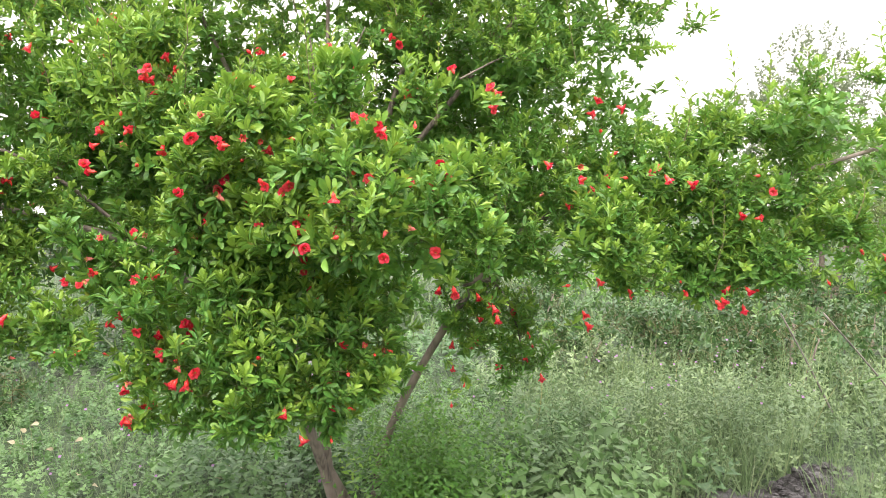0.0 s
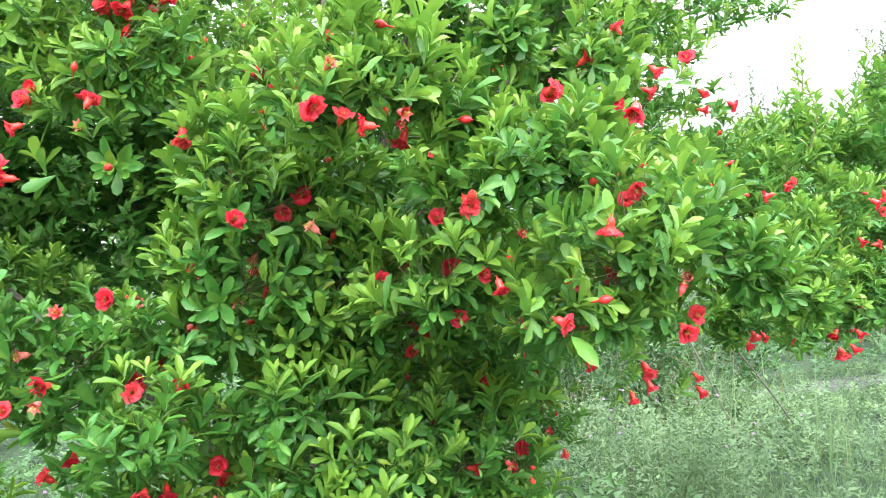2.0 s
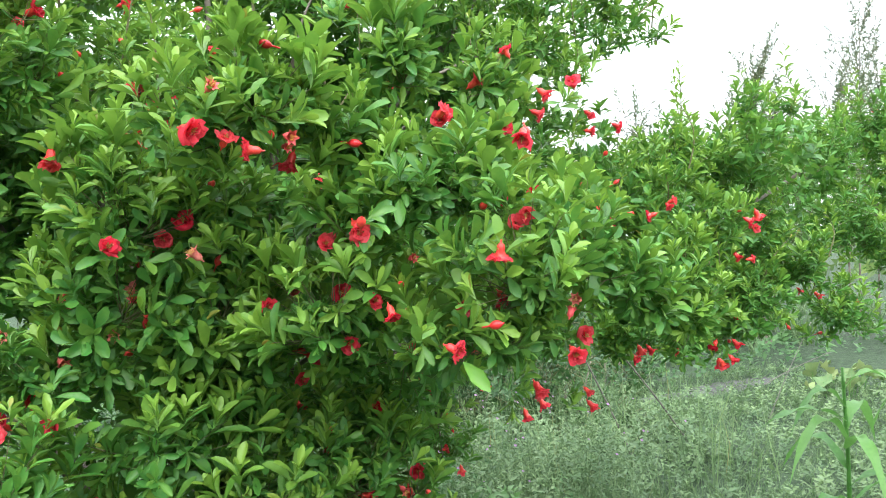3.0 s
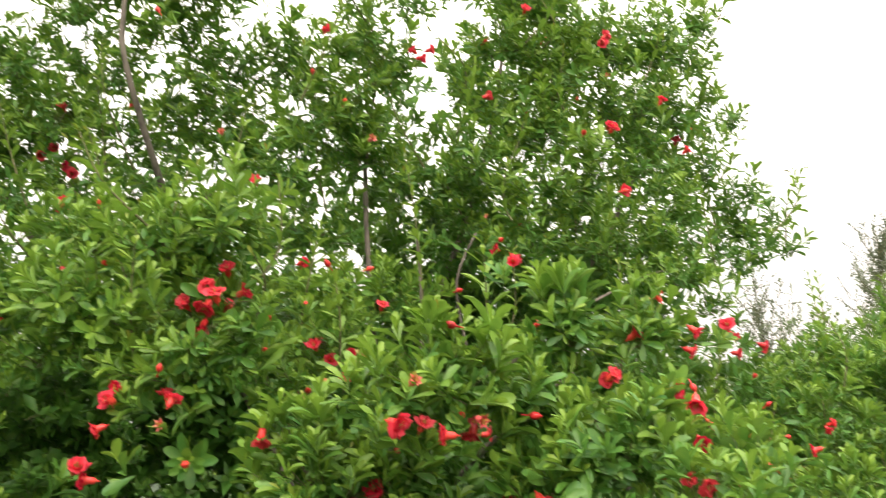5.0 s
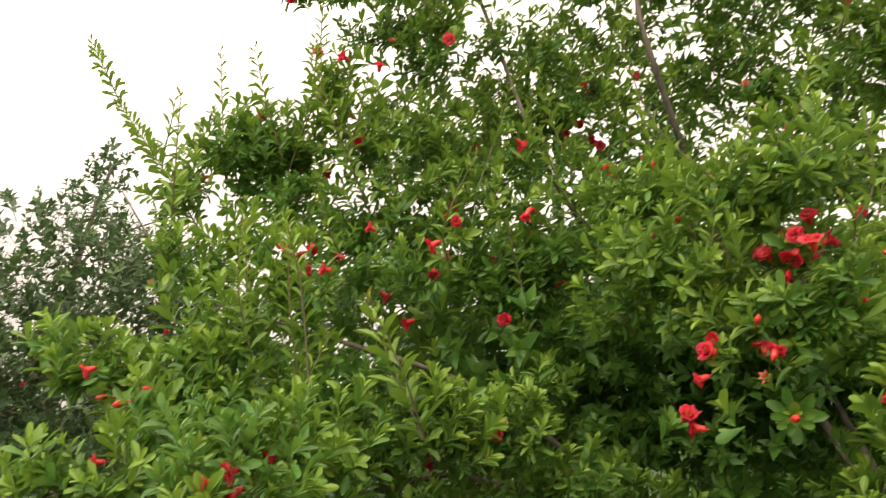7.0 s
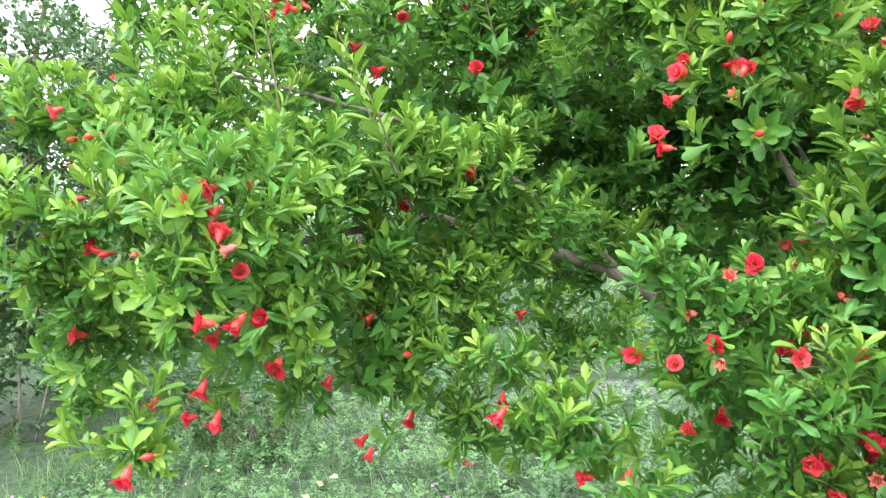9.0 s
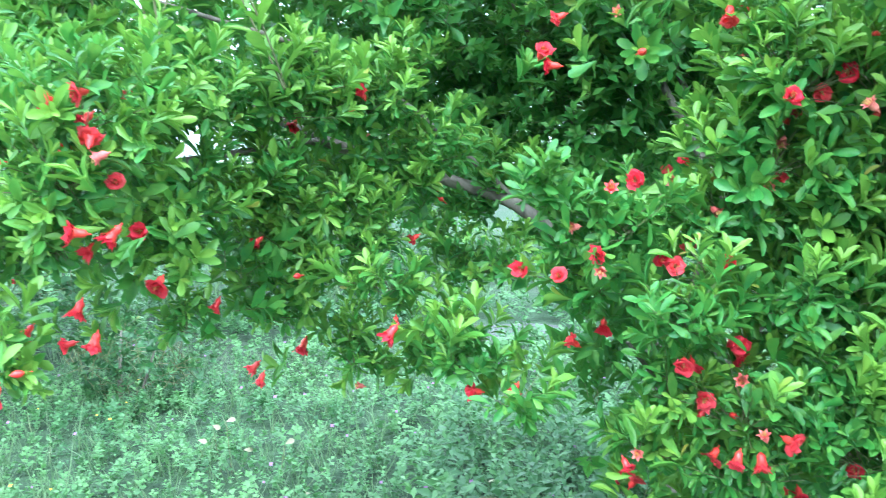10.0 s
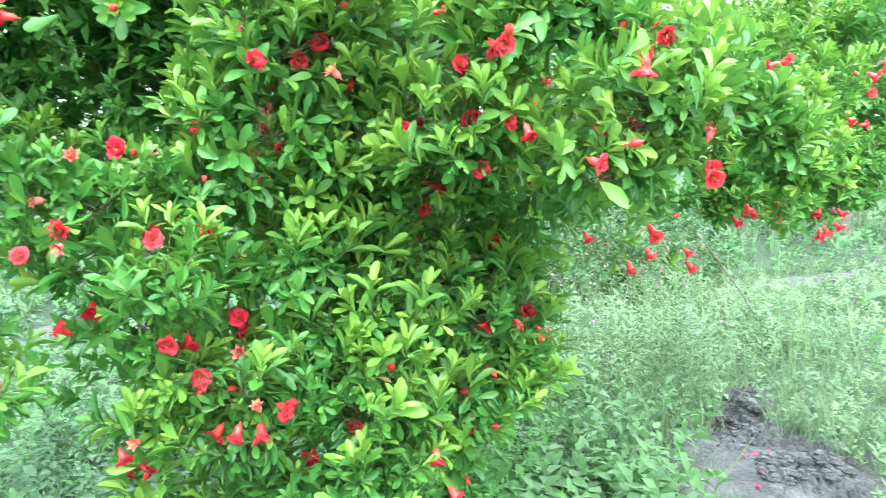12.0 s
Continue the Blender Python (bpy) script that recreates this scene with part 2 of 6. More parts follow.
def sprays_in(lobes, rng, density, rise=0.5, step=0.028):
    """Leafy sprays of lobes (x, y, z, half width, half height): each runs outward from the lobe's heart and bends up to the light,
    with pairs of short spurs along it. Returns spurs (base, way, share along the spray, the spray's luck), tips (base, way, luck) and stems (from, to)."""
    spurs, tips_, lines = [[], [], [], []], [[], [], []], []
    for x, y, z, w, h in lobes:
        c, r = np.array((x, y, z)), np.array((w, max(0.06, 0.4 * (w + h)), h))
        count = max(5, int(density * (r[0] * r[1] + r[1] * r[2] + r[0] * r[2])))
        d = unit(rng.normal(size=(count, 3)) + np.array((0, 0, 0.22)))
        end = c + d * r * rng.uniform(0.78, 1.08, count)[:, None]
        heart = c - np.array((0, 0, 0.35 * h)) + d * r * 0.12
        ctrl = heart * 0.45 + end * 0.55 - np.array((0, 0, 1)) * (rise * 0.3 * np.linalg.norm(end - heart, axis=1))[:, None] + rng.normal(size=(count, 3)) * 0.012
        span = np.linalg.norm(end - heart, axis=1) + 0.02
        along = np.maximum(2, (span * 0.75 / step).astype(int))
        luck = rng.random(count)
        for i in range(int(along.max())):
            on = i < along
            t = (0.25 + 0.72 * i / along)[:, None]
            q = (1 - t) ** 2 * heart + 2 * t * (1 - t) * ctrl + t * t * end
            way = unit((1 - t) * (ctrl - heart) + t * (end - ctrl))
            side = unit(np.cross(way, np.array((0.3, 0.2, 1.0)) + 0.25 * rng.normal(size=(count, 3))))
            if i % 2:
                side = np.cross(way, side)
            for flip in (1, -1):
                out = unit(0.55 * way + 0.62 * flip * side + np.array((0, 0, 0.42 * rise)) + 0.22 * rng.normal(size=(count, 3)))
                for box, val in zip(spurs, (q, out, t[:, 0], luck)):
                    box.append(val[on])
        way = unit(unit(end - ctrl) + np.array((0, 0, 1)) * (rise + 0.6 * np.maximum(d[:, 2:], 0)) + 0.2 * rng.normal(size=(count, 3)))
        tips_[0].append(end), tips_[1].append(way), tips_[2].append(luck)
        lines += list(zip(heart * 0.6 + ctrl * 0.4, end))
    return [np.concatenate(v) for v in spurs], [np.concatenate(v) for v in tips_], lines


def leaves_on(bases, ways, rng, pairs=(5, 9), spacing=0.012, size=(0.036, 0.06), ratio=0.33, young=0.35, opening=(42, 78)):
    """Opposite leaf pairs along each shoot. Returns arrays for leaf_mesh and the shoots' tips."""
    m, top = len(bases), pairs[1]
    k = rng.integers(pairs[0], pairs[1] + 1, m)
    x = unit(np.cross(ways, rng.normal(size=(m, 3))))
    y = np.cross(ways, x)
    fresh = rng.random(m) < young  # young: a share, or one for each shoot
    step = rng.uniform(0.8, 1.2, m) * spacing
    curl = rng.normal(size=(m, 3)) * 0.045
    big = rng.uniform(size[0], size[1], m)
    q, dd = bases.copy(), ways.copy()
    out = [[] for _ in range(6)]
    for i in range(top):
        on = i < k
        f = np.clip(i / np.maximum(k - 1, 1), 0, 1)
        turn = i * math.pi / 2 + rng.normal(size=m) * 0.25
        for flip in (0, math.pi):
            a = (turn + flip + rng.normal(size=m) * 0.2)[:, None]
            rad = x * np.cos(a) + y * np.sin(a)
            o = np.radians(rng.uniform(*opening, m) - 26 * f)[:, None]
            ax = dd * np.cos(o) + rad * np.sin(o) + rng.normal(size=(m, 3)) * 0.09
            nn = dd * np.sin(o) - rad * np.cos(o) + rng.normal(size=(m, 3)) * 0.16
            ln = big * rng.uniform(0.75, 1.15, m) * (1 - 0.45 * f ** 2.5)
            wd = ln * ratio * rng.uniform(0.85, 1.2, m)
            age = np.where(fresh, 0.25 + 0.6 * f, 0.32 * f ** 2) + rng.normal(size=m) * 0.06
            for box, val in zip(out, (q, ax, nn, ln, wd, age)):
                box.append(val[on].copy())
        q = np.where(on[:, None], q + dd * (step * (1.25 - 0.7 * f))[:, None], q)
        dd = unit(dd + curl)
    return (*[np.concatenate(o) for o in out], list(zip(bases, q)))


def rods(lines, r=0.0013):
    """Thin three-sided twigs between pairs of points."""
    verts, faces = [], []
    for a, b_ in lines:
        d = unit(b_ - a)
        x = unit(np.cross(d, (0.31, 0.77, 0.55)))
        y = np.cross(d, x)
        o = len(verts)
        for q, rr in ((a, r), (b_, r * 0.6)):
            for k in range(3):
                verts.append(q + (x * math.cos(k * 2.094) + y * math.sin(k * 2.094)) * rr)
        faces += [(o, o + 1, o + 4, o + 3), (o + 1, o + 2, o + 5, o + 4), (o + 2, o, o + 3, o + 5)]
    return verts, faces


# ---- ground: one sheet to the horizon ----
def ground_z(x, y):
    """Gentle unevenness, flat far off."""
    v = Vector((x * 0.6, y * 0.6, 0))
    near = max(0.0, 1 - math.hypot(x, y - 5) / 14)
    return near * (0.05 * noise.noise(v) + 0.02 * noise.noise(v * 4))


coords = sorted({round(v, 2) for v in np.concatenate([np.arange(-9, 10.01, 0.25), np.linspace(10, 40, 13), np.linspace(-40, -9, 13), [-900, -300, -100, 100, 300, 900]])})
gx, gy = coords, [c + 5 for c in coords]
verts = [(x, y, ground_z(x, y)) for y in gy for x in gx]
w = len(gx)
faces = [(j * w + i, j * w + i + 1, (j + 1) * w + i + 1, (j + 1) * w + i) for j in range(len(gy) - 1) for i in range(w - 1)]
ground = new("ground", mesh_from("ground", verts, faces, [SOIL]))
tagged(ground, "weedy green ground with bare earth patches", "ground", kind="structure")


# ---- flowers: four states, each a calyx with its own pieces ----
def revolve(profile, sides=12, lobes=0, flare=0.0, length=0.0):
    """Calyx tube along z from (radius, height) rows; pointed lobes at the rim."""
    verts, faces = [], []
    for r, z in profile:
        for k in range(sides):
            a = 2 * math.pi * k / sides
            verts.append((r * math.cos(a), r * math.sin(a), z))
    for i in range(len(profile) - 1):
        for k in range(sides):
            k2 = (k + 1) % sides
            faces.append((i * sides + k, i * sides + k2, (i + 1) * sides + k2, (i + 1) * sides + k))
    if lobes:
        r, z = profile[-1]
        rim = (len(profile) - 1) * sides
        step = sides // lobes
        for q in range(lobes):
            a = 2 * math.pi * (q * step + step / 2) / sides
            rr = r + flare
            verts.append((rr * math.cos(a), rr * math.sin(a), z + length))
            tip = len(verts) - 1
            for k in range(step):
                faces.append((rim + q * step + k, rim + (q * step + k + 1) % sides, tip))
    return verts, faces


def petal_ring(count, spread, length, width, rng, r0=0.0075, z0=0.0225, inner=0):
    """Crumpled petals from the calyx rim; spread: 0 forward, 1 wide open; inner: petals of a second, tighter ring."""
    verts, faces = [], []
    nu, nv = 6, 6
    for p in range(count + inner):
        tight = p >= count
        a0 = 2 * math.pi * (p / count if not tight else (p - count + 0.4) / inner) + rng.normal() * 0.35
        lift = spread * rng.uniform(0.65, 1.3) * (rng.uniform(0.05, 0.6) if tight else 1)
        ln = length * rng.uniform(0.68, 1.15) * (0.85 if tight else 1)
        seed = rng.uniform(0, 50)
        twist = rng.normal() * 0.45
        o = len(verts)
        for i in range(nu):
            u = i / (nu - 1)
            ang = min(lift * (0.35 + 0.9 * u), 1.75)
            rad = r0 * (0.6 if tight else 1) + ln * u * math.sin(ang)
            z = z0 + ln * u * math.cos(ang) * (1 - 0.15 * u)
            half = width * (0.3 + 0.95 * math.sin(min(u * 2.2, 1.9)))
            for j in range(nv):
                v = j / (nv - 1) * 2 - 1
                crumple = 0.0105 * u * noise.noise(Vector((u * 4 + seed, v * 2.6, seed))) + 0.003 * u * noise.noise(Vector((u * 9, v * 7 + seed, seed)))
                a = a0 + twist * u * v * 0.6
                tx, ty = -math.sin(a), math.cos(a)
                cx, cy = math.cos(a), math.sin(a)
                edge = half * (1 - 0.12 * abs(noise.noise(Vector((v * 3 + seed, u * 2, 3)))))
                rr = rad - 0.0035 * v * v * (1 - 0.4 * u) + crumple * 0.8 - 0.3 * ln * v * v * u * math.sin(ang)
                verts.append((cx * rr + tx * v * edge, cy * rr + ty * v * edge, z + crumple * 1.2 - 0.3 * ln * u * v * v * math.cos(ang)))
        for i in range(nu - 1):
            for j in range(nv - 1):
                faces.append((o + i * nv + j, o + i * nv + j + 1, o + (i + 1) * nv + j + 1, o + (i + 1) * nv + j))
    return verts, faces


frng = np.random.default_rng(4)
TUBE = [(0.0016, -0.006), (0.002, 0.0), (0.0066, 0.004), (0.0085, 0.010), (0.0079, 0.015), (0.0092, 0.020), (0.0112, 0.0245)]
CALYX_ME = mesh_from("calyx", *revolve(TUBE, 12, 6, 0.005, 0.006), [CALYX])
OPEN_ME = [mesh_from("petals", *petal_ring(6, 0.8, 0.0205, 0.014, frng, inner=5), [PETAL]) for _ in range(4)]
HALF_ME = [mesh_from("petals", *petal_ring(5, 0.66, 0.0205, 0.0125, frng, inner=5), [PETAL]) for _ in range(4)]
BELL_ME = [mesh_from("petals", *petal_ring(5, 0.5, 0.024, 0.0105, frng, inner=3), [PETAL]) for _ in range(4)]
BUD_ME = mesh_from("bud", *revolve([(0.0014, -0.012), (0.0016, 0), (0.0048, 0.003), (0.0068, 0.008), (0.0066, 0.013), (0.0048, 0.017), (0.0022, 0.020), (0.0006, 0.023)], 12), [CALYX])
STAR_ME = mesh_from("spent_calyx", *revolve(TUBE, 12, 6, 0.0085, 0.003), [SPENT])
sv, sf = [], []
for i in range(22):
    a, r = frng.uniform(0, 6.28), 0.0055 * math.sqrt(frng.random())
    p0 = np.array((r * math.cos(a), r * math.sin(a), 0.023))
    p1 = p0 * np.array((1.6, 1.6, 1)) + np.array((0, 0, frng.uniform(0.008, 0.013)))
    rv, rf = rods([(p0, p1)], 0.0009)
    o = len(sv)
    sv += rv
    sf += [tuple(q + o for q in f) for f in rf]
STAMEN_ME = mesh_from("stamen_tuft", sv, sf, [STAMEN])


def flower(kind, at, facing, parent, rng, scale=1.0):
    """One blossom of a tree. kind: o open, h half open, d drooping bell, b bud, s spent."""
    z = Vector(facing).normalized()
    m = Matrix.Translation(at) @ z.to_track_quat("Z", "Y").to_matrix().to_4x4() @ pose(0, 0, 0, 0, 0, rng.uniform(0, 360)) @ Matrix.Scale(scale * {"o": 0.71, "h": 0.72, "d": 0.8, "b": 0.9, "s": 0.68}[kind] * rng.uniform(0.85, 1.1), 4)
    if kind == "b":
        return part("flower_bud", BUD_ME, parent, "closed waxy red flower bud", m=m)
    if kind == "s":
        ob = part("spent_flower", STAR_ME, parent, "faded star-shaped flower without petals", m=m)
        part("stamen_tuft", STAMEN_ME, ob)
        return ob
    ob = part("flower", CALYX_ME, parent, {"o": "wide open crumpled red flower", "h": "half-open red flower", "d": "drooping red bell flower"}[kind], m=m)
    part("petals", {"o": OPEN_ME[:2] + HALF_ME[2:], "h": HALF_ME, "d": BELL_ME}[kind][rng.integers(0, 4)], ob)
    if kind != "d":
        part("stamen_tuft", STAMEN_ME, ob)
    return ob


# ---- the flowering pomegranate tree ----
tree_rng = np.random.default_rng(11)
tree = thing("pomegranate_tree", (-0.35, 3.15, 0), "many-stemmed green pomegranate tree full of red flowers", "tree", "pomegranate trees")


def local(p):
    return tuple(np.asarray(p) - np.array((-0.35, 3.15, 0)))


def limb(name, pts, r0, r1, parent=None):
    me = mesh_from(name, *tubes([([local(p) for p in pts], r0, r1)], 9), [BARK])
    return part(name, me, parent or tree)


limb("trunk", [(-0.42, 3.72, -0.05), (-0.5, 3.74, 0.14), (-0.61, 3.74, 0.36), (-0.68, 3.72, 0.54), (-0.70, 3.55, 0.9), (-0.62, 3.35, 1.25), (-0.58, 3.27, 1.45), (-0.72, 3.5, 1.9), (-0.95, 3.48, 2.4)], 0.036, 0.004)
limb("trunk", [(-0.40, 3.74, -0.05), (-0.36, 3.73, 0.3), (-0.31, 3.70, 0.5), (-0.18, 3.63, 0.78), (0.04, 3.48, 1.15), (0.33, 3.35, 1.5), (0.8, 3.2, 1.65), (1.35, 3.2, 1.7), (2.1, 3.5, 1.9)], 0.025, 0.007)
limb("trunk", [(-0.6, 3.74, 0.32), (-0.6, 3.68, 0.6), (-0.45, 3.5, 1.0), (-0.3, 3.35, 1.35), (-0.25, 3.4, 2.0), (-0.02, 3.4, 2.6), (0.1, 3.3, 3.3)], 0.03, 0.004)
limb("trunk", [(-0.5, 3.66, -0.05), (-0.62, 3.5, 0.55), (-0.8, 3.2, 1.05), (-1.1, 2.98, 1.4), (-1.31, 2.97, 1.5), (-1.58, 2.79, 1.6), (-1.85, 2.85, 1.75), (-2.05, 3.08, 1.92)], 0.027, 0.006)
limb("limb", [(-0.8, 3.2, 1.08), (-0.88, 3.55, 1.45), (-1.1, 3.5, 1.9), (-1.36, 3.15, 2.3), (-1.45, 3.1, 2.5), (-1.57, 3.1, 2.86), (-1.7, 3.15, 3.2)], 0.009, 0.0049)
limb("limb", [(-0.58, 3.25, 1.4), (-0.9, 3.4, 2.1), (-1.11, 3.12, 2.66), (-1.14, 3.1, 2.9), (-1.1, 3.1, 3.2)], 0.013, 0.0042)
limb("limb", [(-0.31, 3.37, 1.25), (-0.45, 3.15, 1.8), (-0.47, 3.2, 2.5), (-0.4, 3.2, 2.9)], 0.013, 0.0035)
limb("limb", [(-0.27, 3.32, 1.7), (0.1, 3.1, 2.1), (0.4, 3.15, 2.5), (0.6, 3.2, 2.8)], 0.013, 0.0035)
limb("limb", [(-0.7, 3.55, 0.88), (-0.55, 3.0, 1.12), (-0.42, 2.55, 1.4), (-0.3, 2.35, 1.5)], 0.009, 0.003)
limb("limb", [(-0.7, 3.6, 0.8), (-0.8, 2.95, 0.98), (-0.95, 2.55, 1.2)], 0.011, 0.0035)
limb("limb", [(-0.29, 3.36, 1.5), (-0.25, 2.75, 1.75), (-0.22, 2.45, 1.85)], 0.010, 0.0035)
limb("limb", [(-1.58, 2.8, 1.6), (-1.8, 2.4, 1.55), (-2.05, 2.2, 1.5)], 0.009, 0.0028)
limb("limb", [(-1.1, 2.98, 1.4), (-1.5, 2.9, 1.75), (-1.9, 2.8, 1.9), (-2.25, 2.78, 2.02), (-2.5, 2.82, 2.3)], 0.008, 0.0021)
limb("limb", [(0.06, 3.4, 1.25), (0.2, 3.5, 1.25), (0.3, 3.56, 1.05), (0.33, 3.57, 0.85)], 0.007, 0.0021)

# lobes of each bough: x, y, z, half width and half height
FRONT = [
    (-0.57, 2.2, 1.84, 0.1, 0.07), (-0.66, 2.19, 1.8, 0.07, 0.05), (-0.29, 2.29, 1.92, 0.07, 0.09), (-0.09, 2.4, 1.94, 0.06, 0.08), (-0.4, 2.25, 1.8, 0.1, 0.07),
    (-0.29, 2.18, 1.71, 0.16, 0.06), (-0.21, 2.09, 1.59, 0.11, 0.1), (-0.02, 2.15, 1.58, 0.08, 0.06), (0.01, 2.25, 1.67, 0.09, 0.06), (0.1, 2.19, 1.5, 0.05, 0.04),
    (-0.42, 2.22, 1.65, 0.07, 0.07), (-0.72, 2.35, 1.69, 0.12, 0.11), (-0.8, 2.42, 1.57, 0.08, 0.06), (-0.59, 2.36, 1.66, 0.1, 0.07), (-0.6, 2.38, 1.54, 0.14, 0.08),
    (-0.44, 2.25, 1.52, 0.13, 0.08), (-0.27, 2.13, 1.48, 0.11, 0.07), (0.53, 2.58, 1.49, 0.13, 0.13), 
]
FRONT += [
    (-0.56, 2.25, 1.85, 0.1, 0.05), (-0.75, 2.4, 1.55, 0.1, 0.09), (-0.63, 2.41, 1.47, 0.12, 0.07), (-0.47, 2.33, 1.5, 0.12, 0.06), (-0.22, 2.1, 1.54, 0.08, 0.05),
    (0.06, 2.19, 1.53, 0.06, 0.04), (-0.22, 2.25, 1.73, 0.1, 0.06), (0.1, 2.46, 1.68, 0.12, 0.07),
]
LOW = [
    (-1.11, 2.33, 1.5, 0.04, 0.03), (-1.09, 2.35, 1.44, 0.05, 0.04), (-0.98, 2.35, 1.45, 0.1, 0.06), (-0.83, 2.4, 1.44, 0.11, 0.05), (-1.02, 2.38, 1.36, 0.09, 0.06),
    (-0.91, 2.27, 1.32, 0.09, 0.07), (-0.71, 2.38, 1.32, 0.15, 0.07), (-0.56, 2.39, 1.21, 0.15, 0.1), (-0.35, 2.46, 1.21, 0.12, 0.09), (-0.23, 2.51, 1.06, 0.09, 0.11),
    (-0.92, 2.35, 1.19, 0.08, 0.06), (-0.8, 2.33, 1.15, 0.11, 0.08), (-0.6, 2.35, 1.08, 0.15, 0.09), (-0.38, 2.44, 1.02, 0.12, 0.09), (-0.95, 2.38, 1.07, 0.05, 0.05),
    (-0.8, 2.35, 1.04, 0.11, 0.06), (-0.6, 2.36, 0.95, 0.16, 0.07), (-0.38, 2.52, 0.91, 0.08, 0.06), (-0.76, 2.43, 0.92, 0.12, 0.05),
]
LOW += [
    (-1.15, 2.36, 1.16, 0.07, 0.04), (-0.94, 2.44, 0.95, 0.05, 0.05), (-1.26, 2.5, 1.19, 0.09, 0.07),
]
LEFT = [
    (-2.25, 2.35, 1.87, 0.05, 0.03), (-2.16, 2.35, 1.81, 0.08, 0.05), (-2.06, 2.37, 1.75, 0.1, 0.06), (-1.97, 2.4, 1.74, 0.1, 0.08), (-1.98, 2.19, 1.62, 0.1, 0.05),
    (-2.09, 2.15, 1.63, 0.06, 0.03), (-2.09, 2.17, 1.55, 0.05, 0.06), (-2.04, 2.19, 1.5, 0.08, 0.05), (-2.06, 2.25, 1.41, 0.09, 0.07), (-2.17, 2.35, 1.28, 0.05, 0.05),
    (-1.87, 2.06, 1.3, 0.04, 0.04), (-1.75, 2.12, 1.63, 0.09, 0.05), (-1.76, 2.08, 1.55, 0.08, 0.07), (-1.8, 2.12, 1.45, 0.05, 0.05), (-1.74, 2.4, 1.66, 0.11, 0.07),
    (-1.64, 2.56, 1.68, 0.16, 0.06), (-1.45, 2.65, 1.68, 0.13, 0.05), (-1.74, 2.35, 1.49, 0.09, 0.09), (-1.76, 2.25, 1.58, 0.07, 0.06),
]
LEFT += [
    (-1.61, 2.61, 1.51, 0.13, 0.07), (-1.63, 2.61, 1.37, 0.11, 0.1), (-1.65, 2.65, 1.26, 0.07, 0.06), (-1.76, 2.44, 1.28, 0.04, 0.05), (-1.42, 2.75, 1.54, 0.12, 0.07),
    (-1.31, 2.69, 1.59, 0.06, 0.05), (-1.47, 2.65, 1.41, 0.06, 0.06), (-1.4, 2.5, 1.33, 0.08, 0.03), (-1.49, 2.65, 1.16, 0.06, 0.07), (-1.35, 2.65, 1.2, 0.06, 0.08),
    (-1.24, 2.9, 1.31, 0.11, 0.06), (-1.2, 3.01, 1.48, 0.11, 0.08),
]
SHOULDER = [
    (-0.96, 2.6, 2.13, 0.12, 0.06), (-1.13, 2.75, 2.17, 0.1, 0.06), (-1.1, 2.57, 2.01, 0.16, 0.08), (-0.94, 2.46, 1.94, 0.08, 0.06), (-1.21, 2.6, 1.92, 0.08, 0.05),
    (-0.88, 2.5, 2.02, 0.06, 0.05), (-1.02, 2.54, 1.88, 0.1, 0.03), (-0.66, 2.78, 1.97, 0.13, 0.07), (-0.74, 2.65, 1.85, 0.07, 0.05), (-0.5, 3.03, 2.09, 0.18, 0.09),
    (-1.43, 2.96, 1.97, 0.14, 0.08), (-1.52, 2.97, 2.07, 0.17, 0.08), (-1.34, 2.96, 2.12, 0.13, 0.07), (-1.62, 2.67, 2.01, 0.11, 0.05), (-1.86, 2.76, 2.05, 0.12, 0.07),
    (-1.79, 2.93, 2.19, 0.19, 0.09), (-2.08, 2.96, 2.23, 0.14, 0.08), (-0.88, 2.5, 2.16, 0.09, 0.08), (-0.99, 2.55, 2.12, 0.11, 0.06),
]
SHOULDER += [
    (-0.85, 2.5, 1.93, 0.09, 0.06), (-0.95, 2.5, 1.88, 0.12, 0.05), (-1.14, 2.81, 2.19, 0.12, 0.08),     (-2.35, 2.86, 2.31, 0.11, 0.08), (-2.25, 2.97, 2.44, 0.1, 0.15), (-2.12, 3.02, 2.43, 0.11, 0.13), (-2.03, 2.65, 2.1, 0.08, 0.08),
    (-2.15, 2.6, 2.03, 0.11, 0.08), (-1.85, 2.5, 1.96, 0.07, 0.1), (-1.97, 2.46, 1.87, 0.13, 0.09), (-2.13, 2.4, 1.77, 0.09, 0.05), (-2.24, 2.35, 1.78, 0.05, 0.04),
    (-1.91, 2.25, 1.68, 0.13, 0.06), (-1.79, 2.5, 1.78, 0.1, 0.07), (-1.65, 2.56, 1.72, 0.14, 0.06), (-1.46, 2.65, 1.67, 0.13, 0.06),
]
SHOULDER += [
    (-1.76, 2.25, 1.67, 0.1, 0.06), (-1.39, 2.8, 1.76, 0.1, 0.06),
]
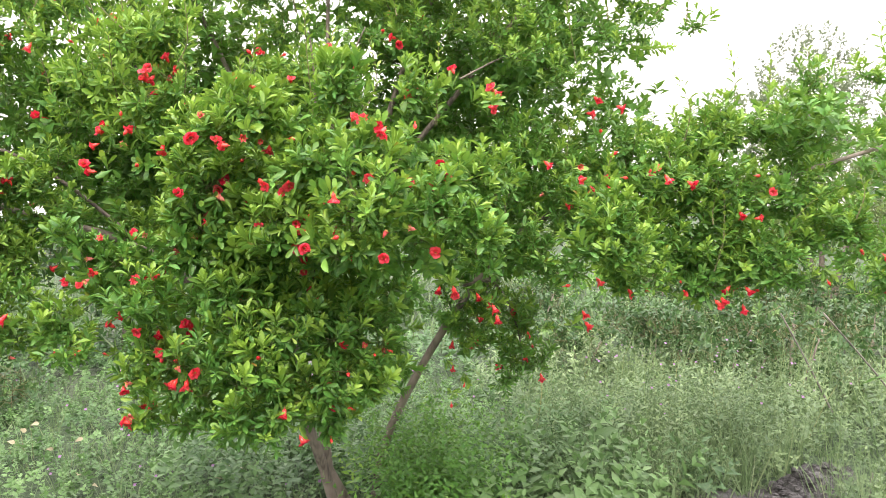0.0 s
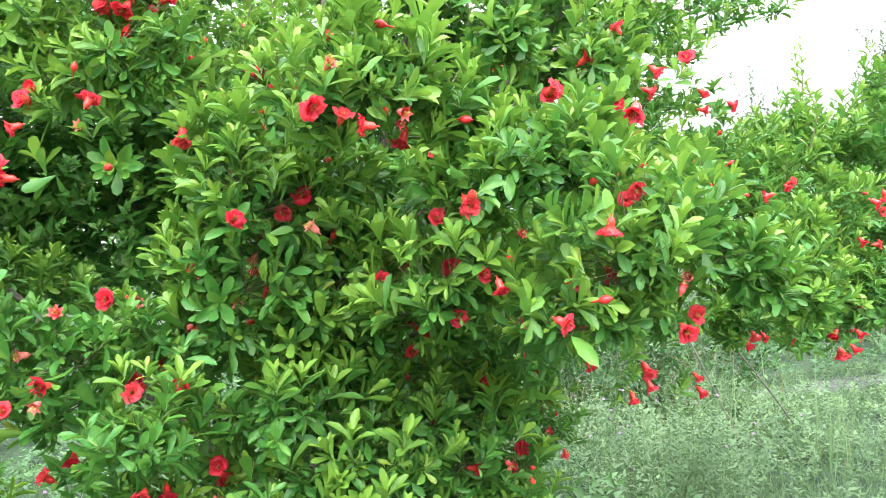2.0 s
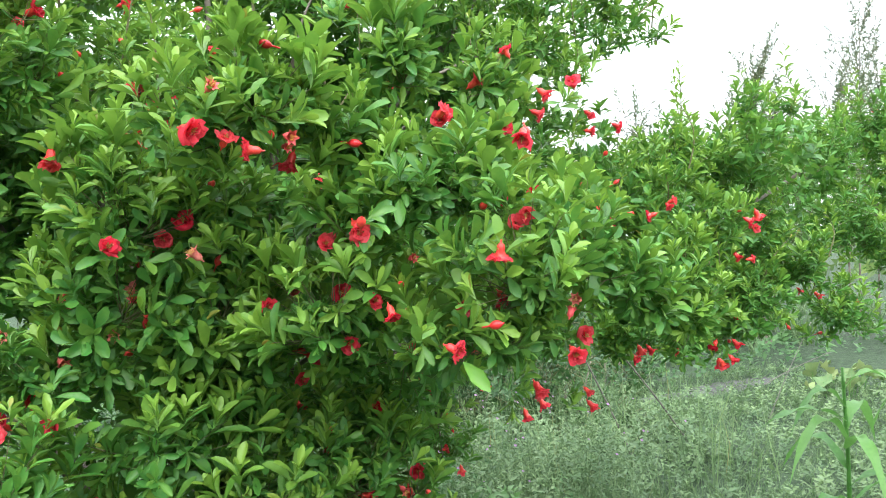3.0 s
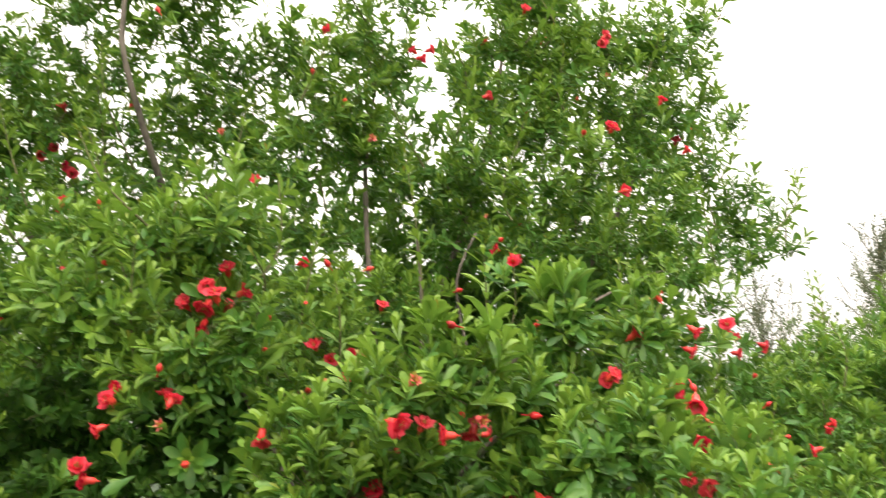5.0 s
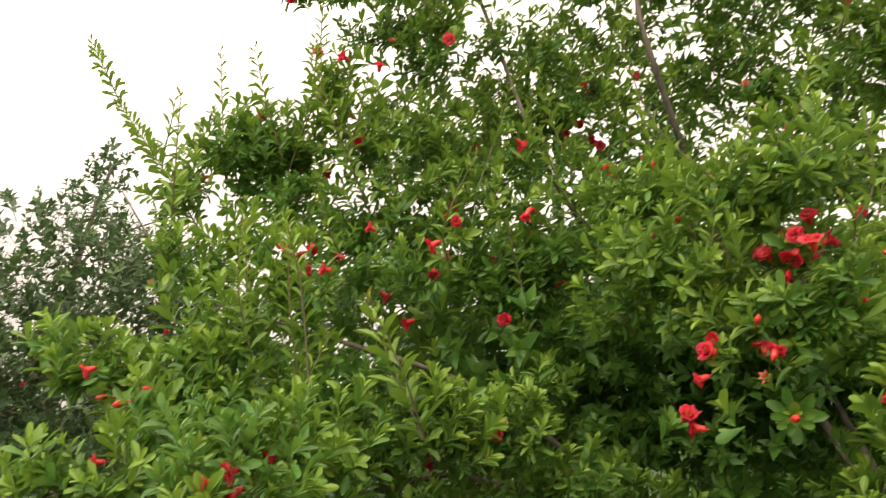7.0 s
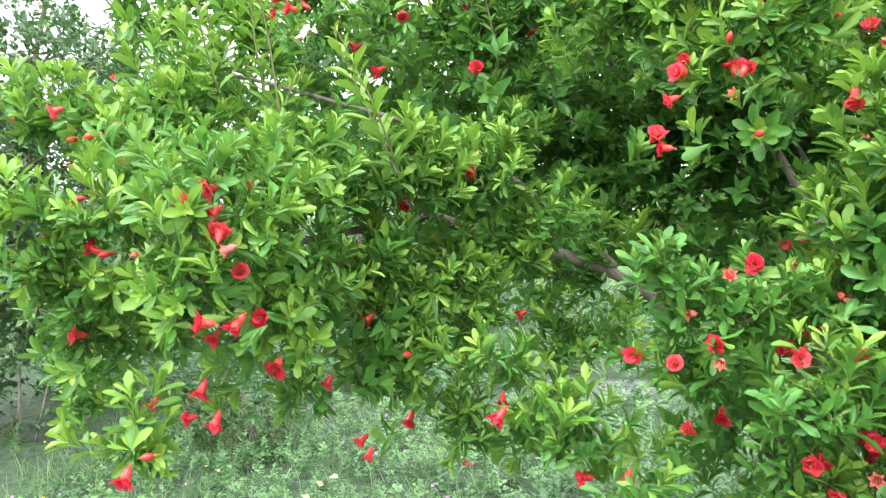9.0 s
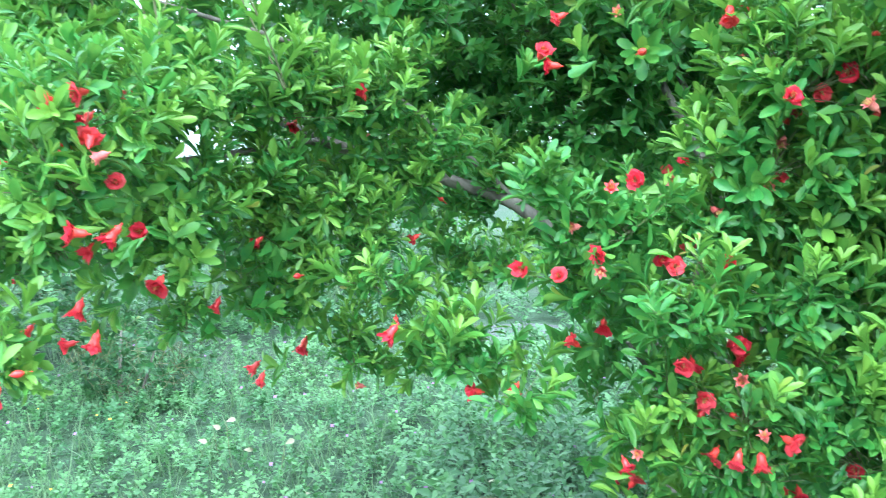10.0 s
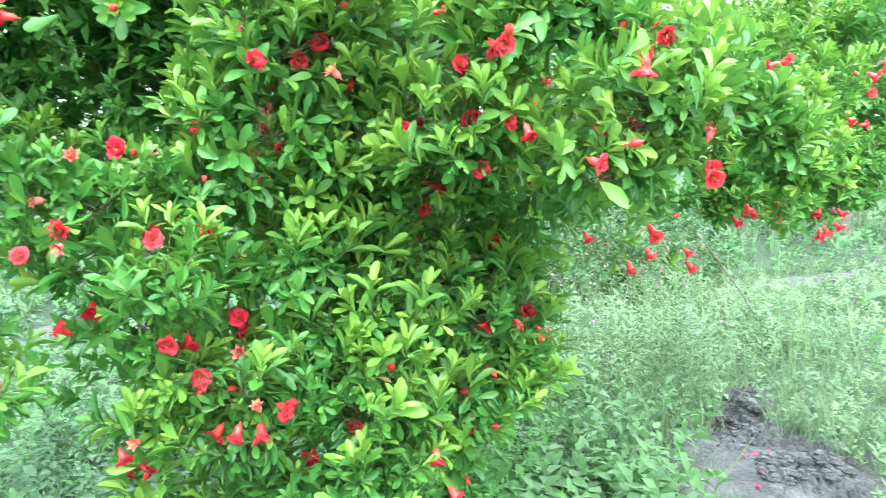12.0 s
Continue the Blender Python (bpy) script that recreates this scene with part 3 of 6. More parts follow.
TOP_LEFT = [
    (-1.94, 3.05, 3.01, 0.22, 0.13), (-1.66, 3.09, 2.98, 0.18, 0.12), (-1.82, 3.02, 2.78, 0.15, 0.08), (-1.66, 3.01, 2.76, 0.11, 0.1), (-2.08, 3.0, 2.96, 0.09, 0.05),
    (-1.77, 3.09, 3.13, 0.24, 0.07), (-1.53, 3.16, 3.11, 0.11, 0.09), (-1.27, 3.17, 3.12, 0.13, 0.11), (-1.11, 3.13, 3.05, 0.16, 0.12), (-0.92, 3.07, 3.02, 0.14, 0.12),
    (-1.01, 3.18, 2.91, 0.17, 0.1), (-1.27, 3.22, 2.93, 0.12, 0.11), (-0.88, 3.17, 2.79, 0.14, 0.1), (-1.21, 3.27, 2.81, 0.14, 0.11), (-1.43, 3.26, 2.78, 0.09, 0.11),
    (-0.96, 3.28, 2.69, 0.14, 0.12), (-1.36, 3.28, 2.64, 0.16, 0.1), (-1.15, 3.27, 2.6, 0.15, 0.09), (-0.85, 3.21, 2.59, 0.12, 0.1),
]
TOP_LEFT += [
    (-0.54, 3.05, 3.0, 0.08, 0.1), (-0.35, 3.05, 2.98, 0.09, 0.09), (-0.48, 3.07, 2.84, 0.14, 0.1), (-0.54, 3.07, 2.69, 0.13, 0.11), (-0.4, 3.1, 2.77, 0.09, 0.09),
    (-0.65, 3.06, 2.58, 0.11, 0.1), (-0.49, 3.12, 2.55, 0.13, 0.1), (-0.72, 3.06, 2.45, 0.12, 0.08), (-0.38, 3.16, 2.46, 0.13, 0.08), (-0.69, 3.1, 2.81, 0.07, 0.1),
    (-2.16, 3.06, 2.47, 0.14, 0.09), (-1.92, 3.02, 2.47, 0.13, 0.1), (-1.73, 3.02, 2.45, 0.14, 0.09), (-1.54, 3.02, 2.38, 0.14, 0.09), (-2.01, 3.05, 2.59, 0.09, 0.09),
    (-2.09, 3.02, 2.35, 0.15, 0.08), (-1.75, 2.92, 2.3, 0.16, 0.07), (-1.54, 2.91, 2.24, 0.13, 0.07), (-1.38, 3.01, 2.36, 0.1, 0.09),
]
TOP_LEFT += [
    (-1.23, 3.16, 2.42, 0.13, 0.08), (-1.26, 3.04, 2.28, 0.09, 0.06), (-1.05, 3.25, 2.43, 0.1, 0.07),
]
TOP_RIGHT = [
    (-0.07, 2.96, 2.99, 0.11, 0.09), (0.06, 2.98, 2.95, 0.16, 0.11), (-0.1, 3.01, 2.84, 0.09, 0.1), (0.03, 2.98, 2.75, 0.14, 0.12), (-0.18, 3.0, 2.65, 0.07, 0.08),
    (-0.02, 2.92, 2.55, 0.13, 0.11), (-0.2, 2.96, 2.49, 0.11, 0.1), (-0.06, 2.91, 2.38, 0.13, 0.1), (-0.22, 3.05, 2.41, 0.1, 0.08), (-0.21, 3.07, 2.29, 0.15, 0.08),
    (-0.07, 2.91, 2.23, 0.12, 0.08), (-0.05, 2.96, 2.86, 0.1, 0.09), (0.26, 3.05, 2.92, 0.21, 0.13), (0.5, 3.04, 2.91, 0.16, 0.16),
    (0.65, 3.05, 2.99, 0.08, 0.1), (0.02, 2.97, 2.75, 0.14, 0.1), (0.3, 2.99, 2.69, 0.18, 0.13), (0.52, 3.02, 2.67, 0.13, 0.11),
]
TOP_RIGHT += [
    (0.04, 2.97, 2.58, 0.13, 0.1), (0.63, 3.04, 2.76, 0.07, 0.07), (0.75, 3.1, 2.73, 0.09, 0.05), (0.35, 2.98, 2.5, 0.18, 0.11), (0.57, 3.01, 2.5, 0.1, 0.09),
    (0.11, 2.97, 2.41, 0.13, 0.1), (0.37, 2.92, 2.31, 0.15, 0.1), (0.7, 3.06, 2.43, 0.11, 0.09), (0.79, 3.11, 2.35, 0.12, 0.08), (0.97, 3.15, 2.28, 0.06, 0.05),
    (0.62, 3.01, 2.25, 0.11, 0.09), (0.16, 2.92, 2.23, 0.13, 0.1), (0.32, 2.86, 2.14, 0.11, 0.08), (0.41, 2.85, 2.06, 0.07, 0.08), (0.75, 3.04, 2.26, 0.08, 0.06),
    
]
RIGHT = [
    (0.3, 2.98, 1.79, 0.14, 0.14), (0.21, 2.92, 1.65, 0.14, 0.1), (0.48, 2.98, 1.65, 0.18, 0.11), (0.33, 2.92, 1.47, 0.12, 0.1), (0.13, 2.81, 1.47, 0.11, 0.08),
    (0.69, 3.04, 1.77, 0.19, 0.11), (0.64, 2.98, 1.57, 0.19, 0.09), (0.83, 2.98, 1.68, 0.19, 0.1), (1.17, 3.19, 1.9, 0.22, 0.11), (0.97, 3.13, 1.84, 0.19, 0.1),
    (1.48, 3.26, 2.05, 0.09, 0.12), (1.43, 3.29, 1.89, 0.19, 0.12), (1.06, 3.04, 1.64, 0.2, 0.12), (1.37, 3.14, 1.64, 0.18, 0.13), (0.71, 2.98, 1.45, 0.17, 0.09),
    (0.98, 3.04, 1.46, 0.2, 0.12), (1.32, 3.14, 1.45, 0.2, 0.11), (0.7, 2.95, 1.34, 0.11, 0.06), (1.0, 3.01, 1.31, 0.14, 0.06),
]
RIGHT += [
    (1.3, 3.11, 1.31, 0.13, 0.07), (2.36, 3.4, 2.05, 0.2, 0.14), (2.59, 3.38, 2.21, 0.12, 0.15), (1.77, 3.35, 2.11, 0.1, 0.06), (2.03, 3.38, 1.95, 0.16, 0.13),
    (2.38, 3.3, 1.86, 0.17, 0.17), (2.44, 3.32, 1.53, 0.23, 0.2), (2.0, 3.2, 1.63, 0.21, 0.15), (1.57, 3.08, 1.48, 0.18, 0.11), (1.25, 3.03, 1.39, 0.17, 0.1),
    (1.73, 3.08, 1.3, 0.17, 0.12), (0.7, 2.75, 1.35, 0.08, 0.08),
]
INNER = [  # shaded leaves inside the boughs
    (-0.38, 2.48, 1.59, 0.22, 0.14), (-0.62, 2.51, 1.71, 0.16, 0.09), (-0.25, 2.48, 1.47, 0.2, 0.14), (-0.68, 2.76, 1.55, 0.17, 0.14), (-0.12, 2.46, 1.49, 0.14, 0.11),
    (-0.45, 2.62, 1.23, 0.16, 0.13), (-0.5, 2.82, 1.35, 0.29, 0.14), (-0.18, 2.78, 1.75, 0.23, 0.12), (-0.85, 2.76, 1.22, 0.24, 0.16), (-0.6, 2.79, 1.02, 0.29, 0.19),
    (-0.9, 2.84, 0.97, 0.18, 0.13), (-0.32, 2.76, 1.07, 0.18, 0.16), (-0.68, 2.86, 0.85, 0.23, 0.11), (-0.58, 2.86, 1.3, 0.19, 0.14), (-0.28, 2.78, 1.25, 0.17, 0.14),
    (-1.02, 2.69, 1.27, 0.12, 0.1), (-1.55, 2.82, 1.45, 0.23, 0.13), (-1.8, 2.47, 1.47, 0.2, 0.13), (-2.0, 2.42, 1.45, 0.17, 0.12),
]
INNER += [
    (0.05, 3.15, 2.17, 0.2, 0.16), (0.12, 3.15, 1.99, 0.2, 0.16), (0.28, 3.15, 2.14, 0.2, 0.16),
    (-1.83, 3.35, 2.58, 0.22, 0.15), (-1.62, 3.35, 2.52, 0.22, 0.15), (-1.41, 3.40, 2.63, 0.22, 0.15), (-1.75, 3.30, 2.35, 0.22, 0.15),
    (-0.17, 3.40, 2.31, 0.22, 0.15), (0.02, 3.40, 2.09, 0.22, 0.15), (-0.13, 3.35, 1.89, 0.22, 0.15), (0.50, 3.40, 2.25, 0.22, 0.15),
]
INNER += [  # shaded leaves inside the boughs
    (-1.75, 2.45, 1.33, 0.13, 0.07), (-1.3, 3.1, 1.57, 0.18, 0.12), (-1.95, 2.72, 1.65, 0.23, 0.13), (-1.03, 2.76, 1.94, 0.17, 0.09), (-1.5, 2.99, 1.87, 0.26, 0.15),
    (-1.85, 2.99, 1.92, 0.21, 0.15), (-2.08, 2.92, 1.95, 0.13, 0.12), (-2.05, 2.74, 1.75, 0.13, 0.11), (-0.65, 3.16, 1.85, 0.2, 0.12), (0.5, 3.22, 1.65, 0.27, 0.18),
    (0.9, 3.17, 1.55, 0.29, 0.2), (1.3, 3.32, 1.6, 0.29, 0.21), (1.1, 3.32, 1.85, 0.26, 0.11), (1.7, 3.42, 1.75, 0.29, 0.22), (2.15, 3.62, 1.85, 0.26, 0.22),
    (2.6, 3.72, 1.95, 0.24, 0.22), (1.05, 3.09, 1.35, 0.17, 0.1), (1.75, 3.47, 1.4, 0.19, 0.11), (0.75, 3.32, 1.95, 0.21, 0.11),
]
INNER += [  # shaded leaves inside the boughs
    (0.32, 3.69, 1.0, 0.09, 0.15), (0.14, 3.62, 1.3, 0.17, 0.12), (0.12, 3.62, 1.02, 0.09, 0.12), (0.14, 3.17, 1.42, 0.22, 0.15), (-0.22, 3.02, 1.24, 0.12, 0.09),
    (1.42, 3.07, 1.88, 0.22, 0.12), (-1.1, 3.2, 3.2, 0.25, 0.2), (-1.8, 3.2, 3.12, 0.28, 0.2), (0.0, 3.5, 2.3, 0.31, 0.27), (0.12, 3.27, 2.85, 0.28, 0.25),
    (0.42, 3.32, 2.4, 0.27, 0.27), (0.6, 3.32, 2.75, 0.15, 0.17), (0.1, 3.32, 3.25, 0.24, 0.15), (0.78, 3.52, 2.25, 0.11, 0.07),
    (-0.1, 3.22, 2.6, 0.17, 0.17), (0.35, 3.22, 2.0, 0.21, 0.15),
]
FRONT += [
    (-0.61, 2.4, 1.5, 0.11, 0.06), (-0.5, 2.4, 1.46, 0.09, 0.05), (-0.64, 2.47, 1.38, 0.12, 0.05), (-0.56, 2.44, 1.41, 0.1, 0.05), (-0.35, 2.4, 1.43, 0.08, 0.05), (-0.55, 2.5, 1.33, 0.12, 0.04), (-0.31, 2.54, 1.3, 0.09, 0.05), (-0.78, 2.42, 1.44, 0.08, 0.04),
]
TOP_LEFT += [
    (-0.68, 3.17, 2.8, 0.12, 0.12), (-0.55, 3.17, 2.6, 0.13, 0.12), (-0.75, 3.16, 2.48, 0.1, 0.1), (-0.47, 3.21, 2.91, 0.11, 0.11), (-0.25, 3.16, 2.45, 0.1, 0.1), (-0.62, 3.17, 2.32, 0.14, 0.1), (-0.16, 3.16, 2.8, 0.09, 0.11), (-0.84, 3.16, 2.64, 0.1, 0.1),
]
RIGHT += [
    (0.41, 2.91, 1.37, 0.13, 0.08), (0.71, 3.02, 1.34, 0.15, 0.1), (0.98, 3.07, 1.31, 0.16, 0.1), (1.2, 3.13, 1.37, 0.15, 0.13), (0.14, 2.75, 1.39, 0.08, 0.07),
]
TOP_LEFT += [
    (-1.72, 3.07, 2.69, 0.13, 0.1), (-1.82, 3.05, 2.79, 0.1, 0.08), (-1.53, 3.11, 2.59, 0.11, 0.1), (-1.41, 3.16, 2.74, 0.12, 0.1), (-1.32, 3.17, 2.59, 0.13, 0.1), (-1.54, 3.05, 2.75, 0.1, 0.08), (-1.72, 3.06, 2.49, 0.11, 0.08), (-1.89, 3.05, 2.45, 0.1, 0.08), (-1.96, 3.0, 2.59, 0.06, 0.1),
]
LOW += [
    (-0.39, 2.48, 1.24, 0.1, 0.06), (-0.24, 2.52, 1.25, 0.08, 0.06), (-0.22, 2.52, 1.14, 0.07, 0.07), (-0.32, 2.48, 1.09, 0.09, 0.07), (-0.46, 2.46, 1.28, 0.08, 0.05), (-0.26, 2.5, 1.01, 0.07, 0.07),
]
HANGING = [(0.32, 3.56, 1.02, 0.1, 0.15), (0.2, 3.5, 1.14, 0.12, 0.1), (0.1, 3.48, 1.02, 0.08, 0.12), (0.26, 3.52, 0.88, 0.08, 0.12), (0.02, 3.46, 1.12, 0.1, 0.1), (0.4, 3.58, 0.9, 0.06, 0.1)]
SPARSE = [(-0.75, 3.45, 2.6, 0.3, 0.28), (-1.15, 3.45, 2.75, 0.3, 0.28), (-0.4, 3.4, 2.75, 0.25, 0.3), (-0.9, 3.5, 3.0, 0.3, 0.22), (-1.5, 3.45, 2.55, 0.25, 0.2)]
BACK = [
    (-0.65, 3.55, 1.72, 0.3, 0.1, 0.25), (-1.15, 3.45, 1.75, 0.25, 0.1, 0.25), (-0.85, 3.95, 2.0, 0.4, 0.25, 0.3), (-0.9, 3.45, 1.62, 0.38, 0.14, 0.32),
    (-0.75, 3.42, 2.0, 0.3, 0.15, 0.2), (-0.2, 3.5, 1.6, 0.45, 0.25, 0.3), (-0.95, 3.5, 1.8, 0.5, 0.25, 0.35), (-0.35, 3.6, 2.0, 0.5, 0.25, 0.3),
    (-1.25, 3.65, 1.95, 0.55, 0.35, 0.42), (-0.5, 3.8, 1.75, 0.6, 0.35, 0.45), (-1.75, 3.6, 1.85, 0.45, 0.3, 0.35), (0.1, 3.7, 1.95, 0.5, 0.3, 0.42),
]
BACK += [
    (-0.85, 3.4, 1.4, 0.3, 0.25, 0.2), (-1.1, 3.3, 2.1, 0.45, 0.25, 0.3), (0.35, 3.6, 1.55, 0.4, 0.25, 0.25), (-1.5, 3.5, 1.6, 0.4, 0.25, 0.22),
    (-1.95, 3.45, 2.0, 0.4, 0.3, 0.3), (-0.6, 3.5, 2.45, 0.6, 0.25, 0.35), (0.3, 3.55, 2.3, 0.45, 0.25, 0.35), (-1.7, 3.95, 2.1, 0.45, 0.25, 0.35),
    (-0.95, 3.95, 2.05, 0.5, 0.25, 0.35), (0.2, 3.95, 1.7, 0.5, 0.25, 0.35), (-1.35, 3.65, 2.55, 0.55, 0.25, 0.35), (-0.2, 3.6, 2.7, 0.4, 0.25, 0.4),
]
BACK += [
    (-1.2, 4.15, 2.2, 0.6, 0.4, 0.45), (-0.35, 4.25, 2.25, 0.6, 0.45, 0.45), (0.4, 4.05, 2.2, 0.5, 0.4, 0.42), (-0.4, 4.5, 1.7, 0.9, 0.35, 0.4),
    (-1.6, 4.1, 1.7, 0.5, 0.4, 0.35), (0.8, 3.7, 1.75, 0.4, 0.35, 0.25),
]

# blossoms of each bough: x, y, z and state (o open, h half open, d drooping, b bud, s spent)
BLOSSOMS = [
    (-0.621, 2.152, 1.756, "o"), (-0.192, 2.093, 1.664, "o"), (-0.679, 2.105, 1.774, "o"), (-0.575, 2.117, 1.749, "o"), (-0.279, 2.007, 1.616, "o"), (-0.365, 2.011, 1.483, "o"),
    (-0.397, 2.135, 1.532, "o"), (-0.636, 2.269, 1.606, "s"), (-0.722, 2.401, 1.574, "s"), (-0.028, 2.198, 1.452, "o"), (-0.680, 2.375, 1.645, "o"), (-0.646, 2.353, 1.657, "o"),
    (-0.713, 2.427, 1.600, "b"), (-0.414, 2.318, 1.549, "h"), (-0.409, 2.379, 1.634, "h"), (-0.468, 2.037, 1.643, "b"), (-0.082, 2.260, 1.816, "b"), (-0.260, 2.245, 1.825, "h"),
    (-0.494, 2.265, 1.766, "h"), (-0.540, 2.130, 1.772, "s"), (-0.602, 2.364, 1.729, "b"), (-0.152, 2.037, 1.459, "h"), (-0.284, 2.039, 1.500, "b"), (-0.155, 2.034, 1.503, "s"),
    (-0.528, 2.237, 1.920, "b"),
]
BLOSSOMS += [
    (-0.241, 2.280, 1.833, "h"), (-0.156, 2.143, 1.794, "h"), (-0.410, 2.486, 1.741, "h"), (-0.430, 2.183, 1.656, "o"), (-0.090, 2.292, 1.646, "o"), (-0.006, 2.368, 1.719, "o"),
    (-0.384, 2.451, 1.535, "b"), (-0.538, 2.505, 1.519, "b"), (0.514, 2.889, 1.630, "o"), (0.343, 2.943, 1.621, "s"), (1.000, 2.896, 1.242, "d"), (0.324, 3.571, 0.895, "o"),
    (0.513, 2.718, 1.332, "d"), (0.151, 2.444, 1.932, "o"), (0.727, 2.842, 1.708, "h"), (0.641, 2.897, 1.685, "b"), (0.611, 2.929, 1.770, "b"), (0.684, 2.476, 1.671, "h"),
    (0.798, 2.623, 1.656, "h"), (1.128, 3.009, 1.268, "d"), (0.987, 2.925, 1.228, "d"), (0.150, 2.625, 1.255, "d"), (0.166, 3.362, 1.179, "d"), (0.552, 2.975, 1.988, "d"),
    (0.464, 2.797, 1.720, "s"),
]
BLOSSOMS += [
    (0.451, 2.555, 1.670, "h"), (-0.902, 2.403, 1.364, "o"), (-0.682, 2.501, 0.943, "d"), (-0.189, 2.573, 1.148, "o"), (-0.449, 2.409, 1.433, "o"), (-1.087, 2.340, 1.351, "o"),
    (-0.604, 2.380, 1.034, "o"), (-0.791, 2.380, 1.224, "o"), (0.102, 2.823, 1.274, "d"), (0.021, 2.430, 1.333, "d"), (-0.793, 2.410, 1.221, "h"), (-0.554, 2.579, 1.268, "b"),
    (-0.263, 2.595, 1.219, "b"), (-1.158, 2.464, 1.144, "h"), (-1.029, 2.254, 1.382, "s"), (-0.916, 2.319, 1.372, "h"), (-1.056, 2.343, 1.438, "s"), (-1.048, 2.459, 1.214, "h"),
    (-1.009, 2.420, 1.271, "d"), (-0.899, 2.296, 1.233, "h"), (-0.793, 2.356, 1.180, "s"), (-0.806, 2.345, 1.125, "b"), (-0.748, 2.295, 1.108, "o"), (-0.778, 2.277, 1.107, "s"),
    (-0.829, 2.362, 1.065, "h"),
]
BLOSSOMS += [
    (-0.984, 2.360, 1.047, "o"), (-0.954, 2.352, 1.059, "s"), (-0.956, 2.481, 0.943, "o"), (-0.672, 2.441, 0.967, "o"), (-0.556, 2.323, 1.138, "b"), (-0.341, 2.463, 1.155, "h"),
    (-0.209, 2.555, 1.127, "d"), (-0.188, 2.510, 1.125, "b"), (-0.952, 2.430, 1.507, "o"), (-0.673, 2.833, 1.949, "o"), (-0.639, 2.723, 1.871, "o"), (-0.976, 2.402, 1.812, "o"),
    (-1.070, 2.433, 1.788, "o"), (-1.570, 2.604, 2.074, "o"), (-0.331, 2.822, 2.078, "b"), (-1.601, 2.667, 2.028, "o"), (-1.880, 2.513, 2.056, "b"), (-0.686, 2.733, 1.932, "h"),
    (-0.978, 2.462, 1.822, "o"), (-0.833, 2.411, 1.461, "s"), (-0.900, 2.402, 1.983, "h"), (-0.951, 2.565, 2.004, "h"), (-0.916, 2.468, 2.024, "h"), (-0.910, 2.481, 2.003, "o"),
    (-0.948, 2.519, 1.990, "h"),
]
BLOSSOMS += [
    (-0.878, 2.524, 2.053, "h"), (-0.865, 2.522, 2.015, "h"), (-0.918, 2.531, 1.974, "d"), (-0.594, 2.768, 1.919, "h"), (-0.656, 2.775, 1.906, "h"), (-0.681, 2.723, 1.860, "b"),
    (-0.345, 2.423, 2.062, "h"), (-0.119, 2.854, 1.995, "h"), (-1.763, 2.794, 2.001, "o"), (-1.856, 2.602, 2.012, "h"), (-1.849, 2.782, 2.081, "h"), (-1.851, 2.489, 2.037, "s"),
    (-1.932, 2.928, 2.052, "d"), (-1.489, 2.936, 1.932, "h"), (-0.993, 2.423, 1.871, "b"), (-1.474, 2.849, 1.925, "h"), (-1.011, 2.310, 1.494, "s"), (-0.814, 2.893, 1.531, "h"),
    (-0.813, 2.684, 1.530, "h"), (-1.453, 2.923, 2.394, "o"), (-1.042, 2.961, 2.817, "b"), (-0.184, 2.947, 2.649, "h"), (-1.907, 2.930, 2.659, "h"), (-1.941, 3.080, 2.550, "o"),
    (-0.703, 2.928, 2.161, "h"),
]
BLOSSOMS += [
    (-0.797, 3.040, 2.388, "h"), (-0.566, 2.760, 2.116, "b"), (-0.087, 2.845, 2.863, "h"), (0.112, 2.784, 2.775, "h"), (0.512, 3.073, 2.597, "o"), (0.122, 2.778, 2.337, "h"),
    (0.043, 2.681, 2.468, "h"), (-1.352, 3.346, 2.554, "h"), (-1.268, 3.267, 2.487, "h"), (-2.110, 3.000, 2.915, "o"), (-2.210, 3.000, 3.055, "o"), (-2.020, 2.980, 2.700, "h"),
    (-1.804, 2.875, 2.590, "h"), (-1.613, 2.748, 2.820, "o"), (-1.620, 2.922, 2.675, "o"), (-1.319, 3.313, 2.552, "o"), (-1.136, 3.588, 2.811, "h"), (-2.034, 3.123, 2.390, "h"),
    (-2.218, 3.357, 2.504, "h"), (-1.588, 3.101, 2.440, "h"), (-1.919, 2.770, 2.112, "h"), (-2.393, 3.076, 2.408, "h"), (-1.387, 2.650, 2.146, "d"), (-1.321, 3.260, 2.326, "b"),
    (-1.267, 3.236, 2.456, "h"),
]
BLOSSOMS += [
    (-0.685, 2.978, 2.166, "b"), (-1.712, 2.055, 1.575, "o"), (-1.811, 2.221, 1.293, "d"), (-1.605, 2.670, 1.638, "h"), (-1.632, 2.774, 1.158, "d"), (-1.713, 2.685, 1.127, "d"),
    (-1.370, 2.422, 1.261, "d"), (-1.978, 2.172, 1.558, "h"), (-2.048, 2.222, 1.417, "h"), (-2.042, 2.225, 1.647, "h"), (-1.740, 2.121, 1.624, "h"), (-1.696, 2.073, 1.567, "s"),
    (-1.721, 2.137, 1.519, "h"), (-1.717, 2.047, 1.462, "h"), (-1.695, 2.091, 1.469, "d"), (-1.702, 2.181, 1.453, "h"), (-1.711, 2.243, 1.377, "o"), (-1.720, 2.497, 1.298, "d"),
    (-1.827, 2.211, 1.346, "d"), (-1.949, 2.392, 1.238, "h"), (-1.848, 2.031, 1.263, "d"), (-2.034, 2.400, 1.268, "d"), (-1.646, 2.545, 1.410, "h"), (-1.560, 2.492, 1.341, "b"),
    (-1.450, 2.616, 1.672, "h"),
]
